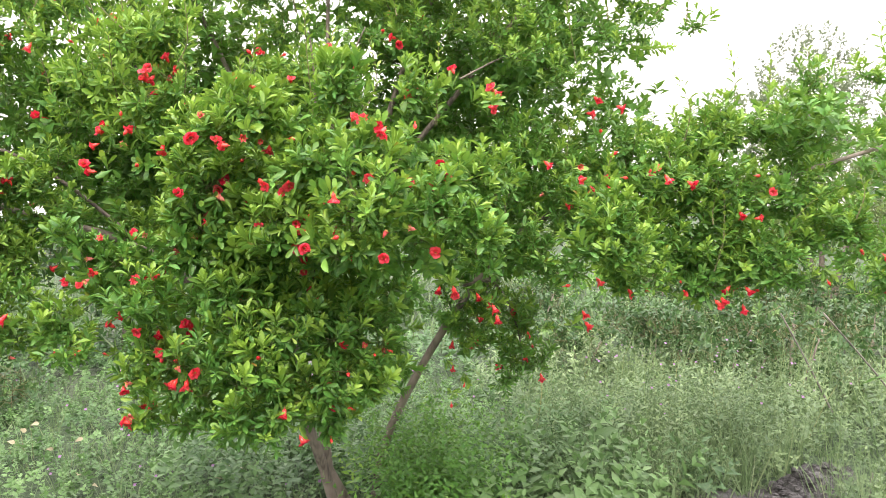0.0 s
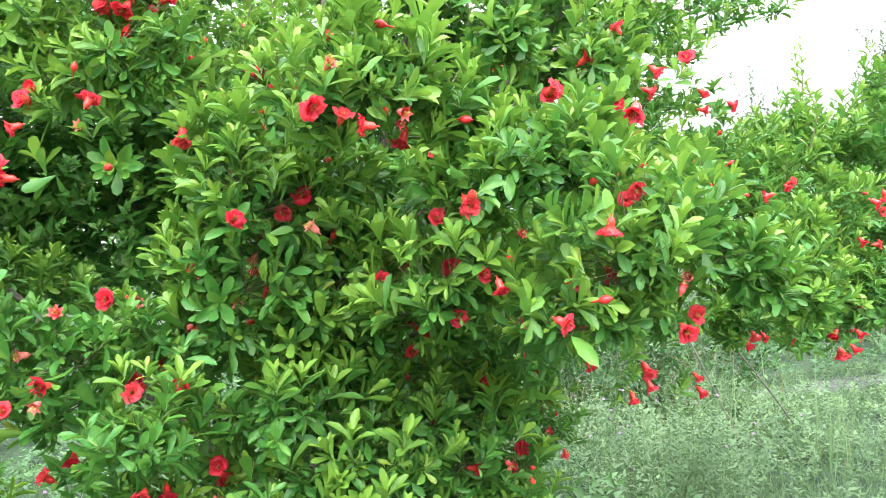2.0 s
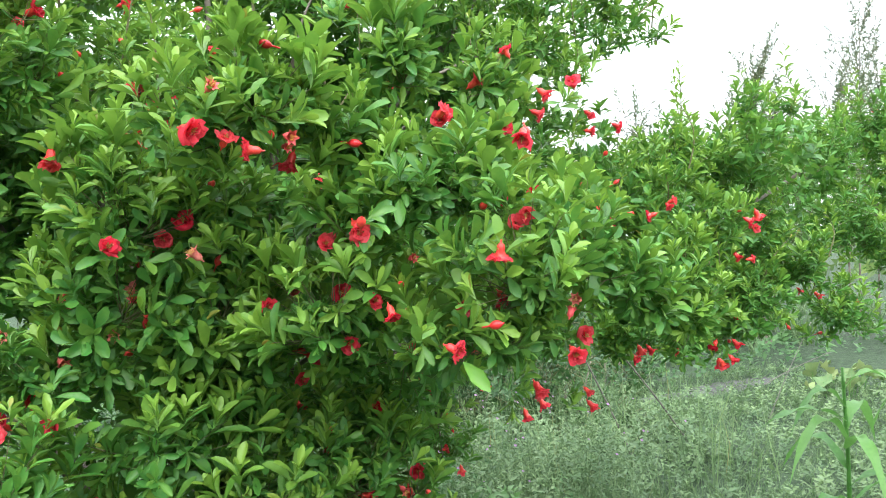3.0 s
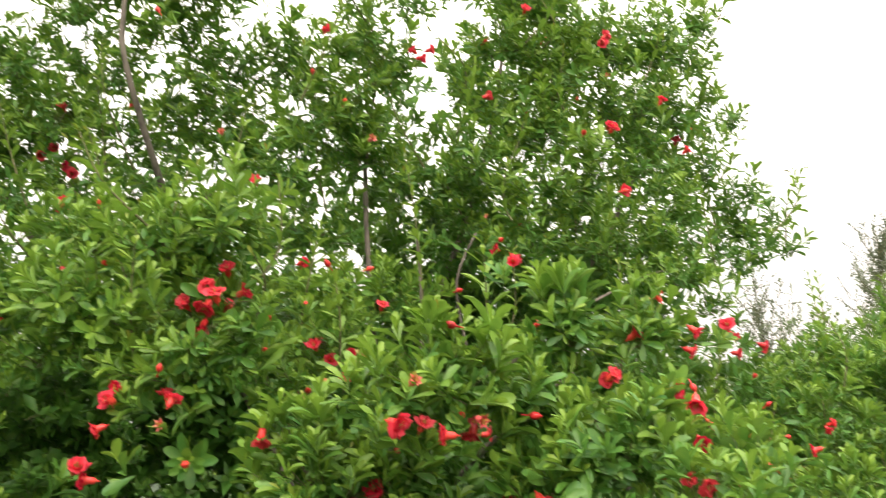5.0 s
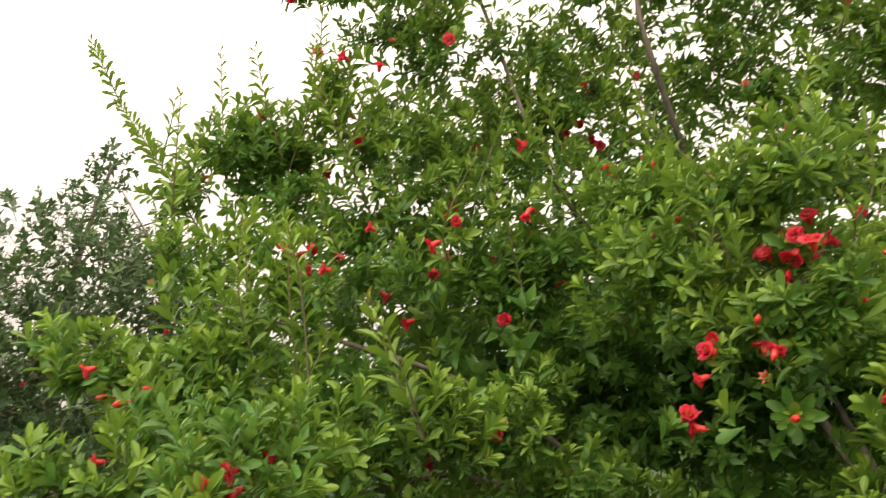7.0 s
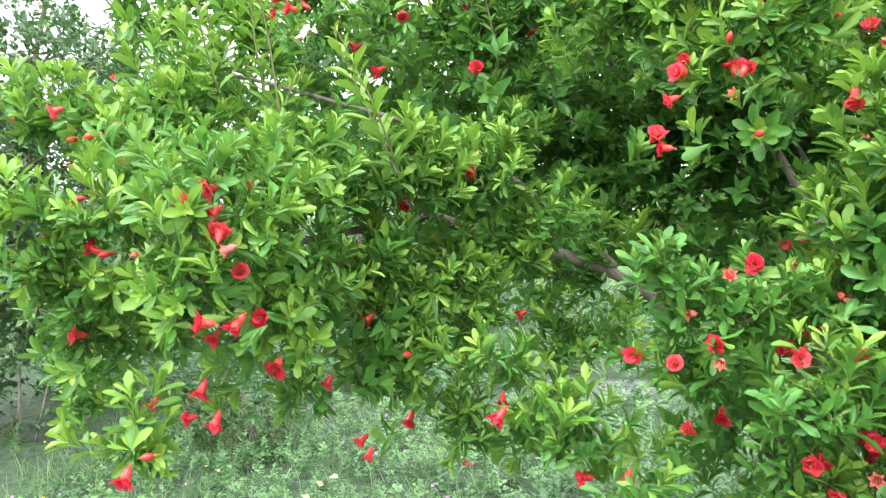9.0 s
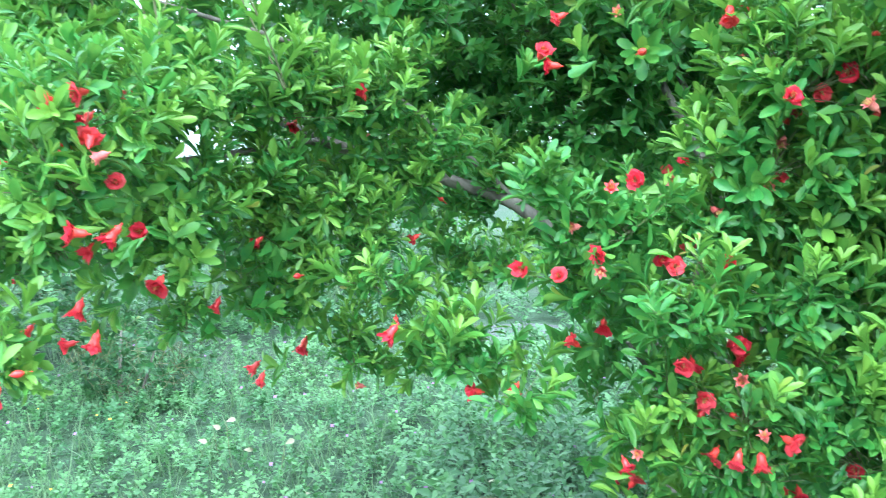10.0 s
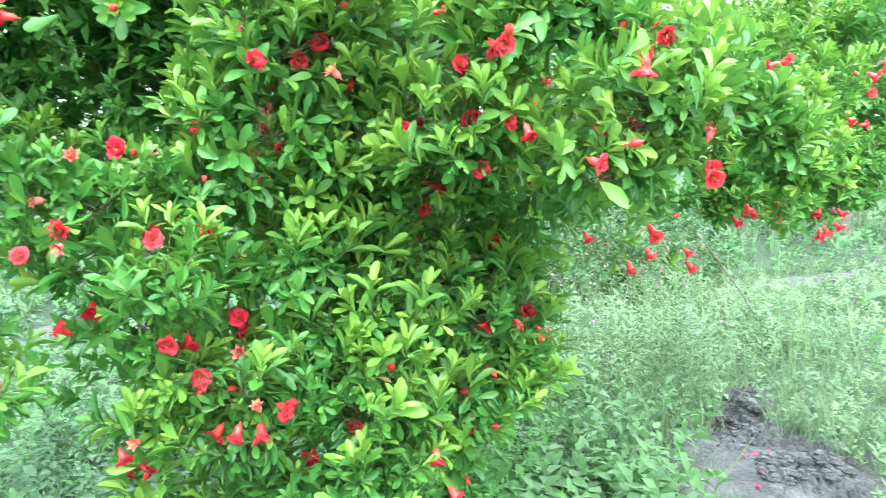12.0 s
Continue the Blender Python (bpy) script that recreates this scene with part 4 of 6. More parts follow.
BLOSSOMS += [
    (-1.335, 2.985, 1.493, "h"), (-1.331, 2.967, 1.453, "b"), (-1.476, 2.643, 1.085, "s"), (-1.349, 3.059, 1.022, "b"), (-1.223, 2.470, 1.126, "h"), (0.350, 3.570, 1.020, "h"),
    (0.280, 3.550, 1.130, "d"), (0.200, 3.500, 0.890, "h"), (0.410, 3.600, 0.820, "d"), (0.110, 3.500, 1.010, "d"), (0.120, 3.450, 1.110, "h"), (0.170, 3.400, 1.210, "d"),
    (0.010, 3.450, 1.000, "d"), (0.060, 3.500, 0.800, "b"), (-0.000, 3.500, 0.710, "b"), (0.370, 3.570, 0.960, "b"), (0.010, 3.450, 0.890, "h"), (0.090, 3.500, 0.960, "b"),
    (0.890, 3.000, 1.260, "d"), (1.070, 3.020, 1.270, "d"), (1.480, 3.100, 1.280, "b"), (1.140, 2.950, 1.530, "h"), (1.220, 3.000, 1.630, "h"), (1.650, 3.200, 1.400, "d"),
    (1.740, 3.200, 1.380, "d"),
]
BLOSSOMS += [
    (1.130, 3.000, 1.340, "b"), (0.500, 2.950, 1.190, "d"), (0.510, 2.950, 1.150, "d"), (0.630, 2.950, 1.950, "h"), (0.160, 2.600, 1.960, "d"), (0.140, 2.600, 1.910, "h"),
    (-0.180, 2.900, 2.200, "h"), (-0.660, 2.700, 2.110, "b"), (1.160, 3.000, 1.690, "b"), (0.740, 2.850, 1.710, "h"), (0.560, 2.900, 1.850, "b"), (1.180, 3.300, 1.260, "d"),
    (0.670, 2.950, 1.270, "d"), (0.730, 2.950, 1.290, "d"), (1.200, 3.100, 1.250, "b"), (1.150, 3.100, 1.190, "d"), (0.880, 3.000, 1.290, "b"), (0.430, 2.900, 1.290, "b"),
    (2.110, 3.600, 2.200, "b"), (2.330, 3.600, 2.100, "b"), (2.780, 3.700, 2.190, "h"), (2.220, 3.400, 1.320, "d"), (1.750, 3.200, 1.220, "b"), (0.250, 2.750, 2.580, "h"),
    (0.120, 2.800, 2.510, "h"),
]
BLOSSOMS += [
    (0.040, 2.800, 2.500, "b"), (0.180, 2.900, 2.840, "h"), (0.110, 2.750, 2.330, "b"), (-0.220, 2.800, 2.200, "b"), (-0.170, 2.850, 2.180, "d"), (-0.330, 3.000, 2.800, "h"),
    (-0.620, 3.000, 2.830, "b"), (-0.810, 3.000, 3.010, "h"), (-0.870, 3.000, 2.950, "h"), (-1.670, 2.900, 2.910, "h"), (-0.500, 3.000, 2.520, "s"), (-0.880, 3.100, 2.550, "s"),
    (-0.650, 3.000, 2.700, "b"), (0.030, 2.500, 2.000, "h"), (-0.120, 2.400, 1.910, "h"), (-0.230, 2.300, 1.830, "h"), (-0.200, 2.165, 1.539, "o"), (-0.459, 2.430, 1.438, "b"),
    (-0.462, 2.430, 1.535, "s"), (-0.213, 2.234, 1.434, "s"), (-0.030, 2.823, 1.300, "d"), (0.168, 2.724, 1.207, "d"), (0.162, 3.425, 1.321, "b"), (-0.862, 2.351, 1.162, "h"),
    (-0.855, 2.351, 1.132, "b"),
]
BLOSSOMS += [
    (-0.805, 2.320, 1.076, "d"), (-0.773, 2.320, 1.074, "d"), (-0.938, 2.557, 1.496, "b"), (-0.706, 2.556, 1.534, "s"), (-0.446, 2.351, 0.894, "h"), (-0.717, 2.548, 1.448, "b"),
    (-0.360, 2.595, 1.220, "b"), (-0.301, 2.463, 0.947, "b"), (-0.378, 2.463, 1.030, "b"), (-0.314, 2.463, 1.064, "b"), (-1.482, 2.818, 1.611, "s"), (-1.080, 2.428, 1.702, "h"),
    (-1.364, 2.730, 1.393, "h"), (-1.672, 2.591, 1.129, "d"), (-1.415, 2.708, 1.221, "d"), (-0.967, 2.361, 0.961, "s"), (-0.965, 2.361, 0.934, "o"), (-0.601, 2.364, 1.595, "b"),
    (-1.941, 2.950, 2.992, "h"), (-1.295, 3.267, 2.649, "h"), (-1.420, 3.012, 2.228, "b"), (-1.850, 2.558, 2.054, "b"), (-1.659, 2.730, 1.926, "h"), (-1.580, 2.730, 2.059, "s"),
    (-0.677, 2.728, 1.830, "b"),
]
BLOSSOMS += [
    (-1.062, 2.428, 1.821, "b"), (-0.742, 2.575, 1.711, "s"), (-0.591, 3.000, 2.831, "h"), (-0.354, 3.000, 2.791, "h"), (-1.116, 2.428, 1.715, "h"), (-0.708, 2.723, 1.843, "b"),
    (-0.428, 2.198, 1.773, "b"), (0.514, 2.925, 1.923, "h"), (0.350, 2.843, 1.743, "h"), (-0.950, 2.428, 1.719, "b"), (-0.457, 2.250, 1.619, "h"), (-0.078, 2.117, 1.519, "s"),
    (-0.697, 2.556, 1.507, "h"), (-0.873, 2.368, 1.216, "h"),
]

spots = np.array([b_[:3] for b_ in BLOSSOMS])
middle = np.array((-0.5, 3.3, 1.5))
facing = unit(unit(spots - middle) * 0.8 + np.array((0, -0.3, 0.12)) + tree_rng.normal(size=spots.shape) * 0.5)
# blossoms open towards the light at the crown's front
open_side = unit(np.array((-0.95, 1.0, 1.6)) - spots)

# each blossom ends a leafy spur
spur = np.concatenate([spots - facing * 0.045, spots - facing * 0.06])
spur_way = unit(np.concatenate([facing, facing]) + np.array((0, 0, 0.4)) + tree_rng.normal(size=spur.shape) * 0.45)


def foliage(lobes, density, growth_and_light, rise, size=(0.034, 0.052), extra=None):
    """Leaves of one bough: spurs of few leaves along each spray, a fuller rosette at its tip, young growth outside; its
    share is set per bough and also carries the bough's shade.
    """
    (q, w, t, u), (tq, tw, tu), lines = sprays_in(lobes, tree_rng, density, rise)
    if extra:
        tq, tw, tu = np.concatenate([tq, extra[0]]), np.concatenate([tw, extra[1]]), np.concatenate([tu, tree_rng.random(len(extra[0]))])

    def fresh(p, way, base):
        return np.clip(1.18 * growth_and_light * base * (0.5 + 0.8 * np.maximum(way[:, 2], 0)) * np.array([0.85 + 1.5 * noise.noise(Vector(v) * 3.1) for v in p]), 0.01, 0.95)

    one = leaves_on(q, w, tree_rng, pairs=(2, 3), spacing=0.005, size=(size[0] * 0.85, size[1] * 0.95), ratio=0.325, young=(u < fresh(q, w, 0.62 * t ** 1.6)).astype(float), opening=(40, 82))
    two = leaves_on(tq, tw, tree_rng, pairs=(3, 6), spacing=0.0085, size=(size[0] * 1.08, size[1] * 1.1), ratio=0.33, young=(tu < fresh(tq, tw, 0.62)).astype(float), opening=(32, 70))
    return [np.concatenate([u, v]) for u, v in zip(one[:6], two[:6])] + [lines, two[6]]


def cleared(leaves):
    """Blossoms push the leaves aside."""
    P, A, N, L, W, G = leaves[:6]
    keep = np.ones(len(P), bool)
    heart = P + unit(A) * L[:, None] * 0.5
    for q, d, wide in zip(spots, open_side, [{"o": 0.031, "h": 0.028, "b": 0.02}.get(b_[3], 0.026) for b_ in BLOSSOMS]):
        along = (heart - q) @ d
        off = np.linalg.norm(heart - q - along[:, None] * d, axis=1)
        keep &= ~((along > -0.005) & (along < 0.3) & (off < wide))
    return [v[keep] for v in (P, A, N, L, W, G)]


near_leaves = foliage(FRONT, 1180, 1.75, 0.6, (0.034, 0.053), (spur, spur_way))
# few young leaves on SHOULDER[10:17] and RIGHT[:5]: their shade, put into leaf colour
boughs = [foliage(LOW, 880, 1.0, 0.55, (0.035, 0.054)), foliage([(x, y, z, w_ * 1.2, h_ * 1.2) for x, y, z, w_, h_ in LEFT], 950, 3.6, 0.3, (0.03, 0.047)), foliage(SHOULDER[:10] + SHOULDER[17:], 900, 3.6, 0.35, (0.029, 0.047)), foliage(SHOULDER[10:17], 760, 0.25, 0.5, (0.031, 0.05)),
          foliage(TOP_LEFT, 540, 2.6, 0.45, (0.028, 0.044)), foliage(TOP_RIGHT, 510, 2.6, 0.45, (0.028, 0.044)), foliage(RIGHT[:5], 500, 0.3, 0.65, (0.032, 0.05)), foliage(RIGHT[5:], 530, 0.95, 0.65, (0.032, 0.05)), foliage(HANGING, 620, 0.5, 0.1, (0.03, 0.046))]
rb, rw_, _ = shoots_in(BACK, tree_rng, 300)
kb, kw, _ = shoots_in([c for c in BACK if c[2] < 2.15], tree_rng, 330)
ib, iw, _ = shoots_in([(x, y, z, w_, 0.4 * (w_ + h_), h_) for x, y, z, w_, h_ in INNER], tree_rng, 500)
sb, sw, _ = shoots_in([(x, y, z, w_, 0.3, h_) for x, y, z, w_, h_ in SPARSE], tree_rng, 55)
rear_leaves = leaves_on(np.concatenate([rb, kb, ib, sb]), np.concatenate([rw_, kw, iw, sw]), tree_rng, pairs=(4, 7), spacing=0.01, size=(0.036, 0.056), ratio=0.36, young=0.06, opening=(38, 80))
stems = near_leaves[6] + [v for b_ in boughs for v in b_[6]] + rear_leaves[6]
P, A, N, L, W, G = cleared(near_leaves)

# a few hundred leaves of the foremost bough are pieces of their own
near = np.where((P[:, 0] > -0.75) & (P[:, 0] < -0.15) & (P[:, 1] < 2.12) & (P[:, 2] > 1.35))[0][:300]
rest = np.ones(len(P), bool)
rest[near] = False
origin = np.array((-0.35, 3.15, 0))
part("crown", leaf_mesh("crown", P[rest] - origin, A[rest], N[rest], L[rest], W[rest], G[rest], LEAF, rng=tree_rng), tree, kind="stuff")
for some, shape in ((boughs[:4], (MID_V, MID_F)), (boughs[4:], (FAR_V, FAR_F))):
    hp, ha, hn, hl, hw, hg = cleared([np.concatenate([b_[i] for b_ in some]) for i in range(6)])
    part("crown", leaf_mesh("crown", hp - origin, ha, hn, hl, hw, hg, LEAF, shape, tree_rng), tree, kind="stuff")
rp, ra, rn, rl, rw, rg = rear_leaves[:6]
part("crown", leaf_mesh("crown", rp - origin, ra, rn, rl * 1.15, rw * 1.45, rg, LEAF, (SLIM_V, SLIM_F), tree_rng), tree, kind="stuff")
part("branchwork", mesh_from("branchwork", *rods([(a - origin - unit(b_ - a) * 0.02, b_ - origin) for a, b_ in stems], 0.001), [TWIG]), tree, kind="stuff")
ONE_LEAF = []
for bend in (0.6, 1.1, 1.6):
    ONE_LEAF.append(mesh_from("leaf", [tuple(v * np.array((1, 1, bend))) for v in LEAF_V], LEAF_F, [LEAF_ONE]))
for i in near:
    ax = unit(A[i])
    sd = unit(np.cross(N[i], ax))
    upv = np.cross(ax, sd)
    m = Matrix(((ax[0], sd[0], upv[0], 0), (ax[1], sd[1], upv[1], 0), (ax[2], sd[2], upv[2], 0), (0, 0, 0, 1)))
    part("leaf", ONE_LEAF[i % 3], tree, m=Matrix.Translation(P[i] - origin) @ m @ Matrix.Diagonal((L[i], W[i], L[i], 1)))
for (x, y, z, kind), d in zip(BLOSSOMS, facing):
    d = d + tree_rng.normal(size=3) * 0.55 + np.array((0, 0, -0.2)) if kind == "o" else d + tree_rng.normal(size=3) * 0.45 + np.array((0, 0, -0.3)) if kind == "h" else (d + np.array((0, 0, -1.3)) if kind == "d" else d + tree_rng.normal(size=3) * 0.5)
    flower(kind, local((x, y, z)), d, tree, tree_rng)
# more buds and blossoms scattered over the shoot tips
tips = np.array([b_ for bough in [near_leaves] + boughs for a, b_ in bough[7]])
seen = np.where((tips[:, 1] < 2.62) | ((tips[:, 2] > 2.0) & (tips[:, 1] < 3.0)) | ((tips[:, 0] > 0.3) & (tips[:, 1] < 2.95)))[0]
for i in tree_rng.choice(seen, 120, replace=False):
    tip = tips[i]
    kind = "bbhdsbhbdh"[tree_rng.integers(0, 10)]
    d = unit(tip - middle) + np.array((0, -0.3, -0.2 if kind != "d" else -1.2)) + tree_rng.normal(size=3) * 0.3
    flower(kind, local(tip), d, tree, tree_rng, 0.9)


# upright young shoots with sparse leaf pairs, reddish at the tip
def sprout(a, b_, spacing=0.024, leaf=0.046, bend=0.04):
    a, b_ = np.array(a), np.array(b_)
    side = tree_rng.normal(size=3) * bend
    mid = (a + b_) / 2 + side
    count = max(4, int(np.linalg.norm(b_ - a) / spacing))
    ts = np.linspace(0.05, 1, count)
    pts = np.array([(1 - t) ** 2 * a + 2 * t * (1 - t) * mid + t * t * b_ for t in ts])
    way = unit(np.gradient(pts, axis=0))
    x = unit(np.cross(way, (0.4, 1, 0.1)))
    y = np.cross(way, x)
    p, ax, nn, ln, ag = [], [], [], [], []
    for i, t in enumerate(ts):
        for flip in (0, math.pi):
            ang = i * math.pi / 2 + flip + tree_rng.normal() * 0.2
            rad = x[i] * math.cos(ang) + y[i] * math.sin(ang)
            o = math.radians(tree_rng.uniform(45, 75) - 20 * t)
            p.append(pts[i])
            ax.append(way[i] * math.cos(o) + rad * math.sin(o))
            nn.append(way[i] * math.sin(o) - rad * math.cos(o))
            ln.append(leaf * tree_rng.uniform(0.8, 1.15) * (1 - 0.55 * t ** 3))
            ag.append(0.35 + 0.6 * t ** 1.5 + tree_rng.normal() * 0.05)
    stem = part("shoot", mesh_from("shoot", *tubes([([tuple(q - origin) for q in (a, (a + b_) / 2 + side * 0.5, b_)], 0.0028, 0.0009)], 5), [TWIG]), tree)
    part("foliage", leaf_mesh("foliage", np.array(p) - origin, np.array(ax), np.array(nn), np.array(ln), np.array(ln) * 0.33, np.array(ag), LEAF, (MID_V, MID_F), tree_rng), stem, kind="stuff")


SHOOTS = [
    ((-2.43, 2.88, 2.4), (-2.4, 2.88, 2.57), 0.022), ((-2.27, 2.95, 2.35), (-2.31, 2.95, 2.74), 0.02), ((-2.1, 2.95, 2.4), (-2.2, 2.95, 2.74), 0.02), ((-1.92, 2.95, 2.45), (-2.01, 2.95, 2.71), 0.022),
    ((-1.94, 2.5, 1.88), (-1.96, 2.5, 2.1), 0.02), ((-1.8, 2.45, 1.76), (-1.84, 2.45, 2.09), 0.022),
    ((-1.88, 2.95, 2.4), (-1.99, 2.9, 2.7), 0.02), ((-1.88, 2.42, 1.8), (-1.91, 2.4, 2.09), 0.02), ((-1.77, 2.42, 1.75), (-1.82, 2.4, 2.08), 0.022),
]
SHOOTS += [
    ((-1.56, 2.45, 1.68), (-1.65, 2.4, 1.93), 0.022), ((-0.45, 2.72, 1.85), (-0.48, 2.7, 2.38), 0.026), ((-0.33, 2.7, 1.85), (-0.25, 2.65, 2.14), 0.026),
    ((-0.03, 2.6, 1.85), (-0.02, 2.58, 2.1), 0.02), ((-2.2, 2.6, 2.05), (-2.1, 2.45, 2.38), 0.025), ((-0.9, 2.35, 1.25), (-0.89, 2.3, 1.4), 0.016),
    ((-1.78, 2.4, 1.62), (-1.72, 2.38, 1.86), 0.022), ((0.75, 3.3, 2.25), (1.02, 3.6, 2.3), 0.016), ((1.4, 3.5, 1.95), (1.46, 3.62, 2.3), 0.022),
]
for a, b_, sp in SHOOTS:
    sprout(a, b_, sp)
# one arching shoot that stands clear of the crown, and three with long leaves
sprout((-2.28, 2.86, 2.18), (-2.58, 2.88, 2.58), 0.009, 0.05, 0.01)
sprout((-2.57, 2.88, 2.57), (-2.69, 2.88, 2.78), 0.016, 0.048, 0.005)
sprout((-1.56, 2.44, 1.68), (-1.66, 2.42, 1.92), 0.034, 0.08, 0.01)
sprout((-0.34, 2.6, 1.93), (-0.36, 2.54, 2.13), 0.022, 0.068, 0.01)
for pts in ([(-0.45, 2.74, 1.9), (-0.45, 2.72, 2.05), (-0.46, 2.7, 2.18)], [(-0.30, 2.86, 1.95), (-0.33, 2.82, 2.1), (-0.28, 2.8, 2.22)], [(0.05, 2.9, 2.05), (0.2, 2.88, 2.12), (0.3, 2.86, 2.15)]):
    limb("limb", pts, 0.004, 0.0022)
for cl in TOP_LEFT + TOP_RIGHT + RIGHT + SHOULDER[:20]:
    if tree_rng.random() < 0.8:
        a = np.array((cl[0] + tree_rng.normal() * cl[3] * 0.5, cl[1] + tree_rng.normal() * cl[3] * 0.5, cl[2] + cl[4] * 0.4))
        ln = tree_rng.uniform(0.12, 0.34)
        sprout(a, a + ln * unit(np.array((tree_rng.normal() * 0.3, tree_rng.normal() * 0.3, 1.0))), 0.022)

# ---- neighbouring trees ----
def small_tree(at, clumps, stems_, label, mat, rng, per_area, leaf, blossoms=0, group="pomegranate trees", category="tree", name="pomegranate_tree", up=0.5):
    """A tree farther off: stems, one crown of many leaves, blossoms."""
    t = thing(name, at, label, category, group)
    o = np.array(at)
    for pts, r0, r1 in stems_:
        part("trunk", mesh_from("trunk", *tubes([(pts, r0, r1)], 8), [BARK]), t)
    bs, ws, _ = shoots_in(clumps, rng, per_area, up=up, gap=0.2, gap_scale=1.6)
    p, a, n_, ln, wd, g, st = leaves_on(bs, ws, rng, pairs=(4, 6), spacing=leaf * 0.4, size=(leaf * 0.8, leaf * 1.25), ratio=0.5, young=0.12)
    part("crown", leaf_mesh("crown", p, a, n_, ln, wd, g, mat, (SLIM_V, SLIM_F), rng), t, kind="stuff")
    part("branchwork", mesh_from("branchwork", *rods([(x_ - unit(y_ - x_) * 0.12, y_) for x_, y_ in st], 0.003), [TWIG]), t, kind="stuff")
    for i in rng.choice(len(st), blossoms, replace=False) if blossoms else ():
        d = np.array((0.2, -1, -0.3)) + rng.normal(size=3) * 0.4
        flower("hdo"[rng.integers(0, 3)], tuple(st[i][1]), d, t, rng, 1.2)
    return t


def ball(cx, cy, cz, r, rng, count, squash=0.75):
    """Clumps that fill an uneven crown."""
    out = []
    for _ in range(count):
        d = rng.normal(size=3)
        d /= np.linalg.norm(d)
        q = np.array((cx, cy, cz)) + d * r * rng.uniform(0.4, 0.95) * np.array((1, 1, squash))
        s = r * rng.uniform(0.25, 0.42)
        out.append((*q, s, s, s * 0.75))
    return out


nrng = np.random.default_rng(21)
STEMS = [([(0, 0, -0.05), (-0.1, 0.05, 0.6), (-0.35, 0, 1.4), (-0.6, 0.1, 2.4)], 0.06, 0.02), ([(0.1, 0.1, -0.05), (0.2, 0, 0.8), (0.5, 0.1, 1.6), (0.7, 0, 2.4)], 0.055, 0.02),
         ([(0.0, 0.15, -0.05), (0.05, 0.2, 1.0), (0.0, 0.2, 2.2)], 0.05, 0.02)]
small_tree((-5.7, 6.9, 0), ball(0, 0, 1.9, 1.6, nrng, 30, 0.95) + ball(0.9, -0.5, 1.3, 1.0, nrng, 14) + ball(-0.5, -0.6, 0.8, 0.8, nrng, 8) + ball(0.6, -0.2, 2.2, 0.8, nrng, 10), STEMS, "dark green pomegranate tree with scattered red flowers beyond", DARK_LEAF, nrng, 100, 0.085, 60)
small_tree((-9.6, 11.0, 0), [(0.2, 0, 4.3, 0.5, 0.5, 0.3), (0.7, -0.2, 4.9, 0.4, 0.4, 0.25), (1.0, -0.3, 5.3, 0.3, 0.3, 0.25), (1.6, -0.3, 4.3, 0.35, 0.3, 0.1), (-0.8, 0, 3.6, 0.8, 0.7, 0.6), (0, 0, 2.6, 1.0, 0.9, 0.8)],
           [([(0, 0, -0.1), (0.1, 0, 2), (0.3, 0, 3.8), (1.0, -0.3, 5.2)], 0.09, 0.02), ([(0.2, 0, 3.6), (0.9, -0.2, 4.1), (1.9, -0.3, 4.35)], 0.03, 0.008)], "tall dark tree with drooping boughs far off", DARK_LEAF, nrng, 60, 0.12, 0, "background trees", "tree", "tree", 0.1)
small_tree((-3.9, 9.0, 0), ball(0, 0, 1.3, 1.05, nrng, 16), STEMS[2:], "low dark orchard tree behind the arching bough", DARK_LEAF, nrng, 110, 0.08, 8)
small_tree((8.1, 9.5, 0), ball(0, 0, 2.1, 1.7, nrng, 24), [([(0.1, 0, -0.05), (-0.02, 0, 0.4), (0.2, 0, 1.0), (0.4, 0, 2.0)], 0.15, 0.06)] + STEMS, "green pomegranate tree with bare trunk beside the squash bed", FAR_LEAF, nrng, 90, 0.07, 14)
small_tree((4.9, 10.5, 0), ball(0, 0, 1.5, 1.3, nrng, 16), STEMS, "low green tree behind the tall grass", FAR_LEAF, nrng, 90, 0.08, 0, "background trees", "tree", "tree")
small_tree((-3.6, 12.5, 0), ball(0, 0, 1.6, 1.6, nrng, 18), STEMS, "green tree far behind the orchard", FAR_LEAF, nrng, 80, 0.09, 0, "background trees", "tree", "tree")
small_tree((0.6, 14.0, 0), ball(0, 0, 1.4, 1.6, nrng, 16), STEMS, "green tree far behind the orchard", FAR_LEAF, nrng, 70, 0.09, 0, "background trees", "tree", "tree")
small_tree((8.2, 18.5, 0), [(0, 0, 4.6, 1.2, 1.2, 1.1), (-1.2, 0, 3.6, 1.2, 1.0, 0.9), (1.3, 0, 3.4, 1.2, 1, 1), (0, 0, 2.4, 2.0, 1.4, 1.0)],
           [([(0, 0, -0.1), (0.1, 0, 2), (0, 0, 5.2)], 0.07, 0.02)], "tall grey-green tree standing far off", GREY_LEAF, nrng, 60, 0.13, 0, "background trees", "tree", "tree", 0.9)


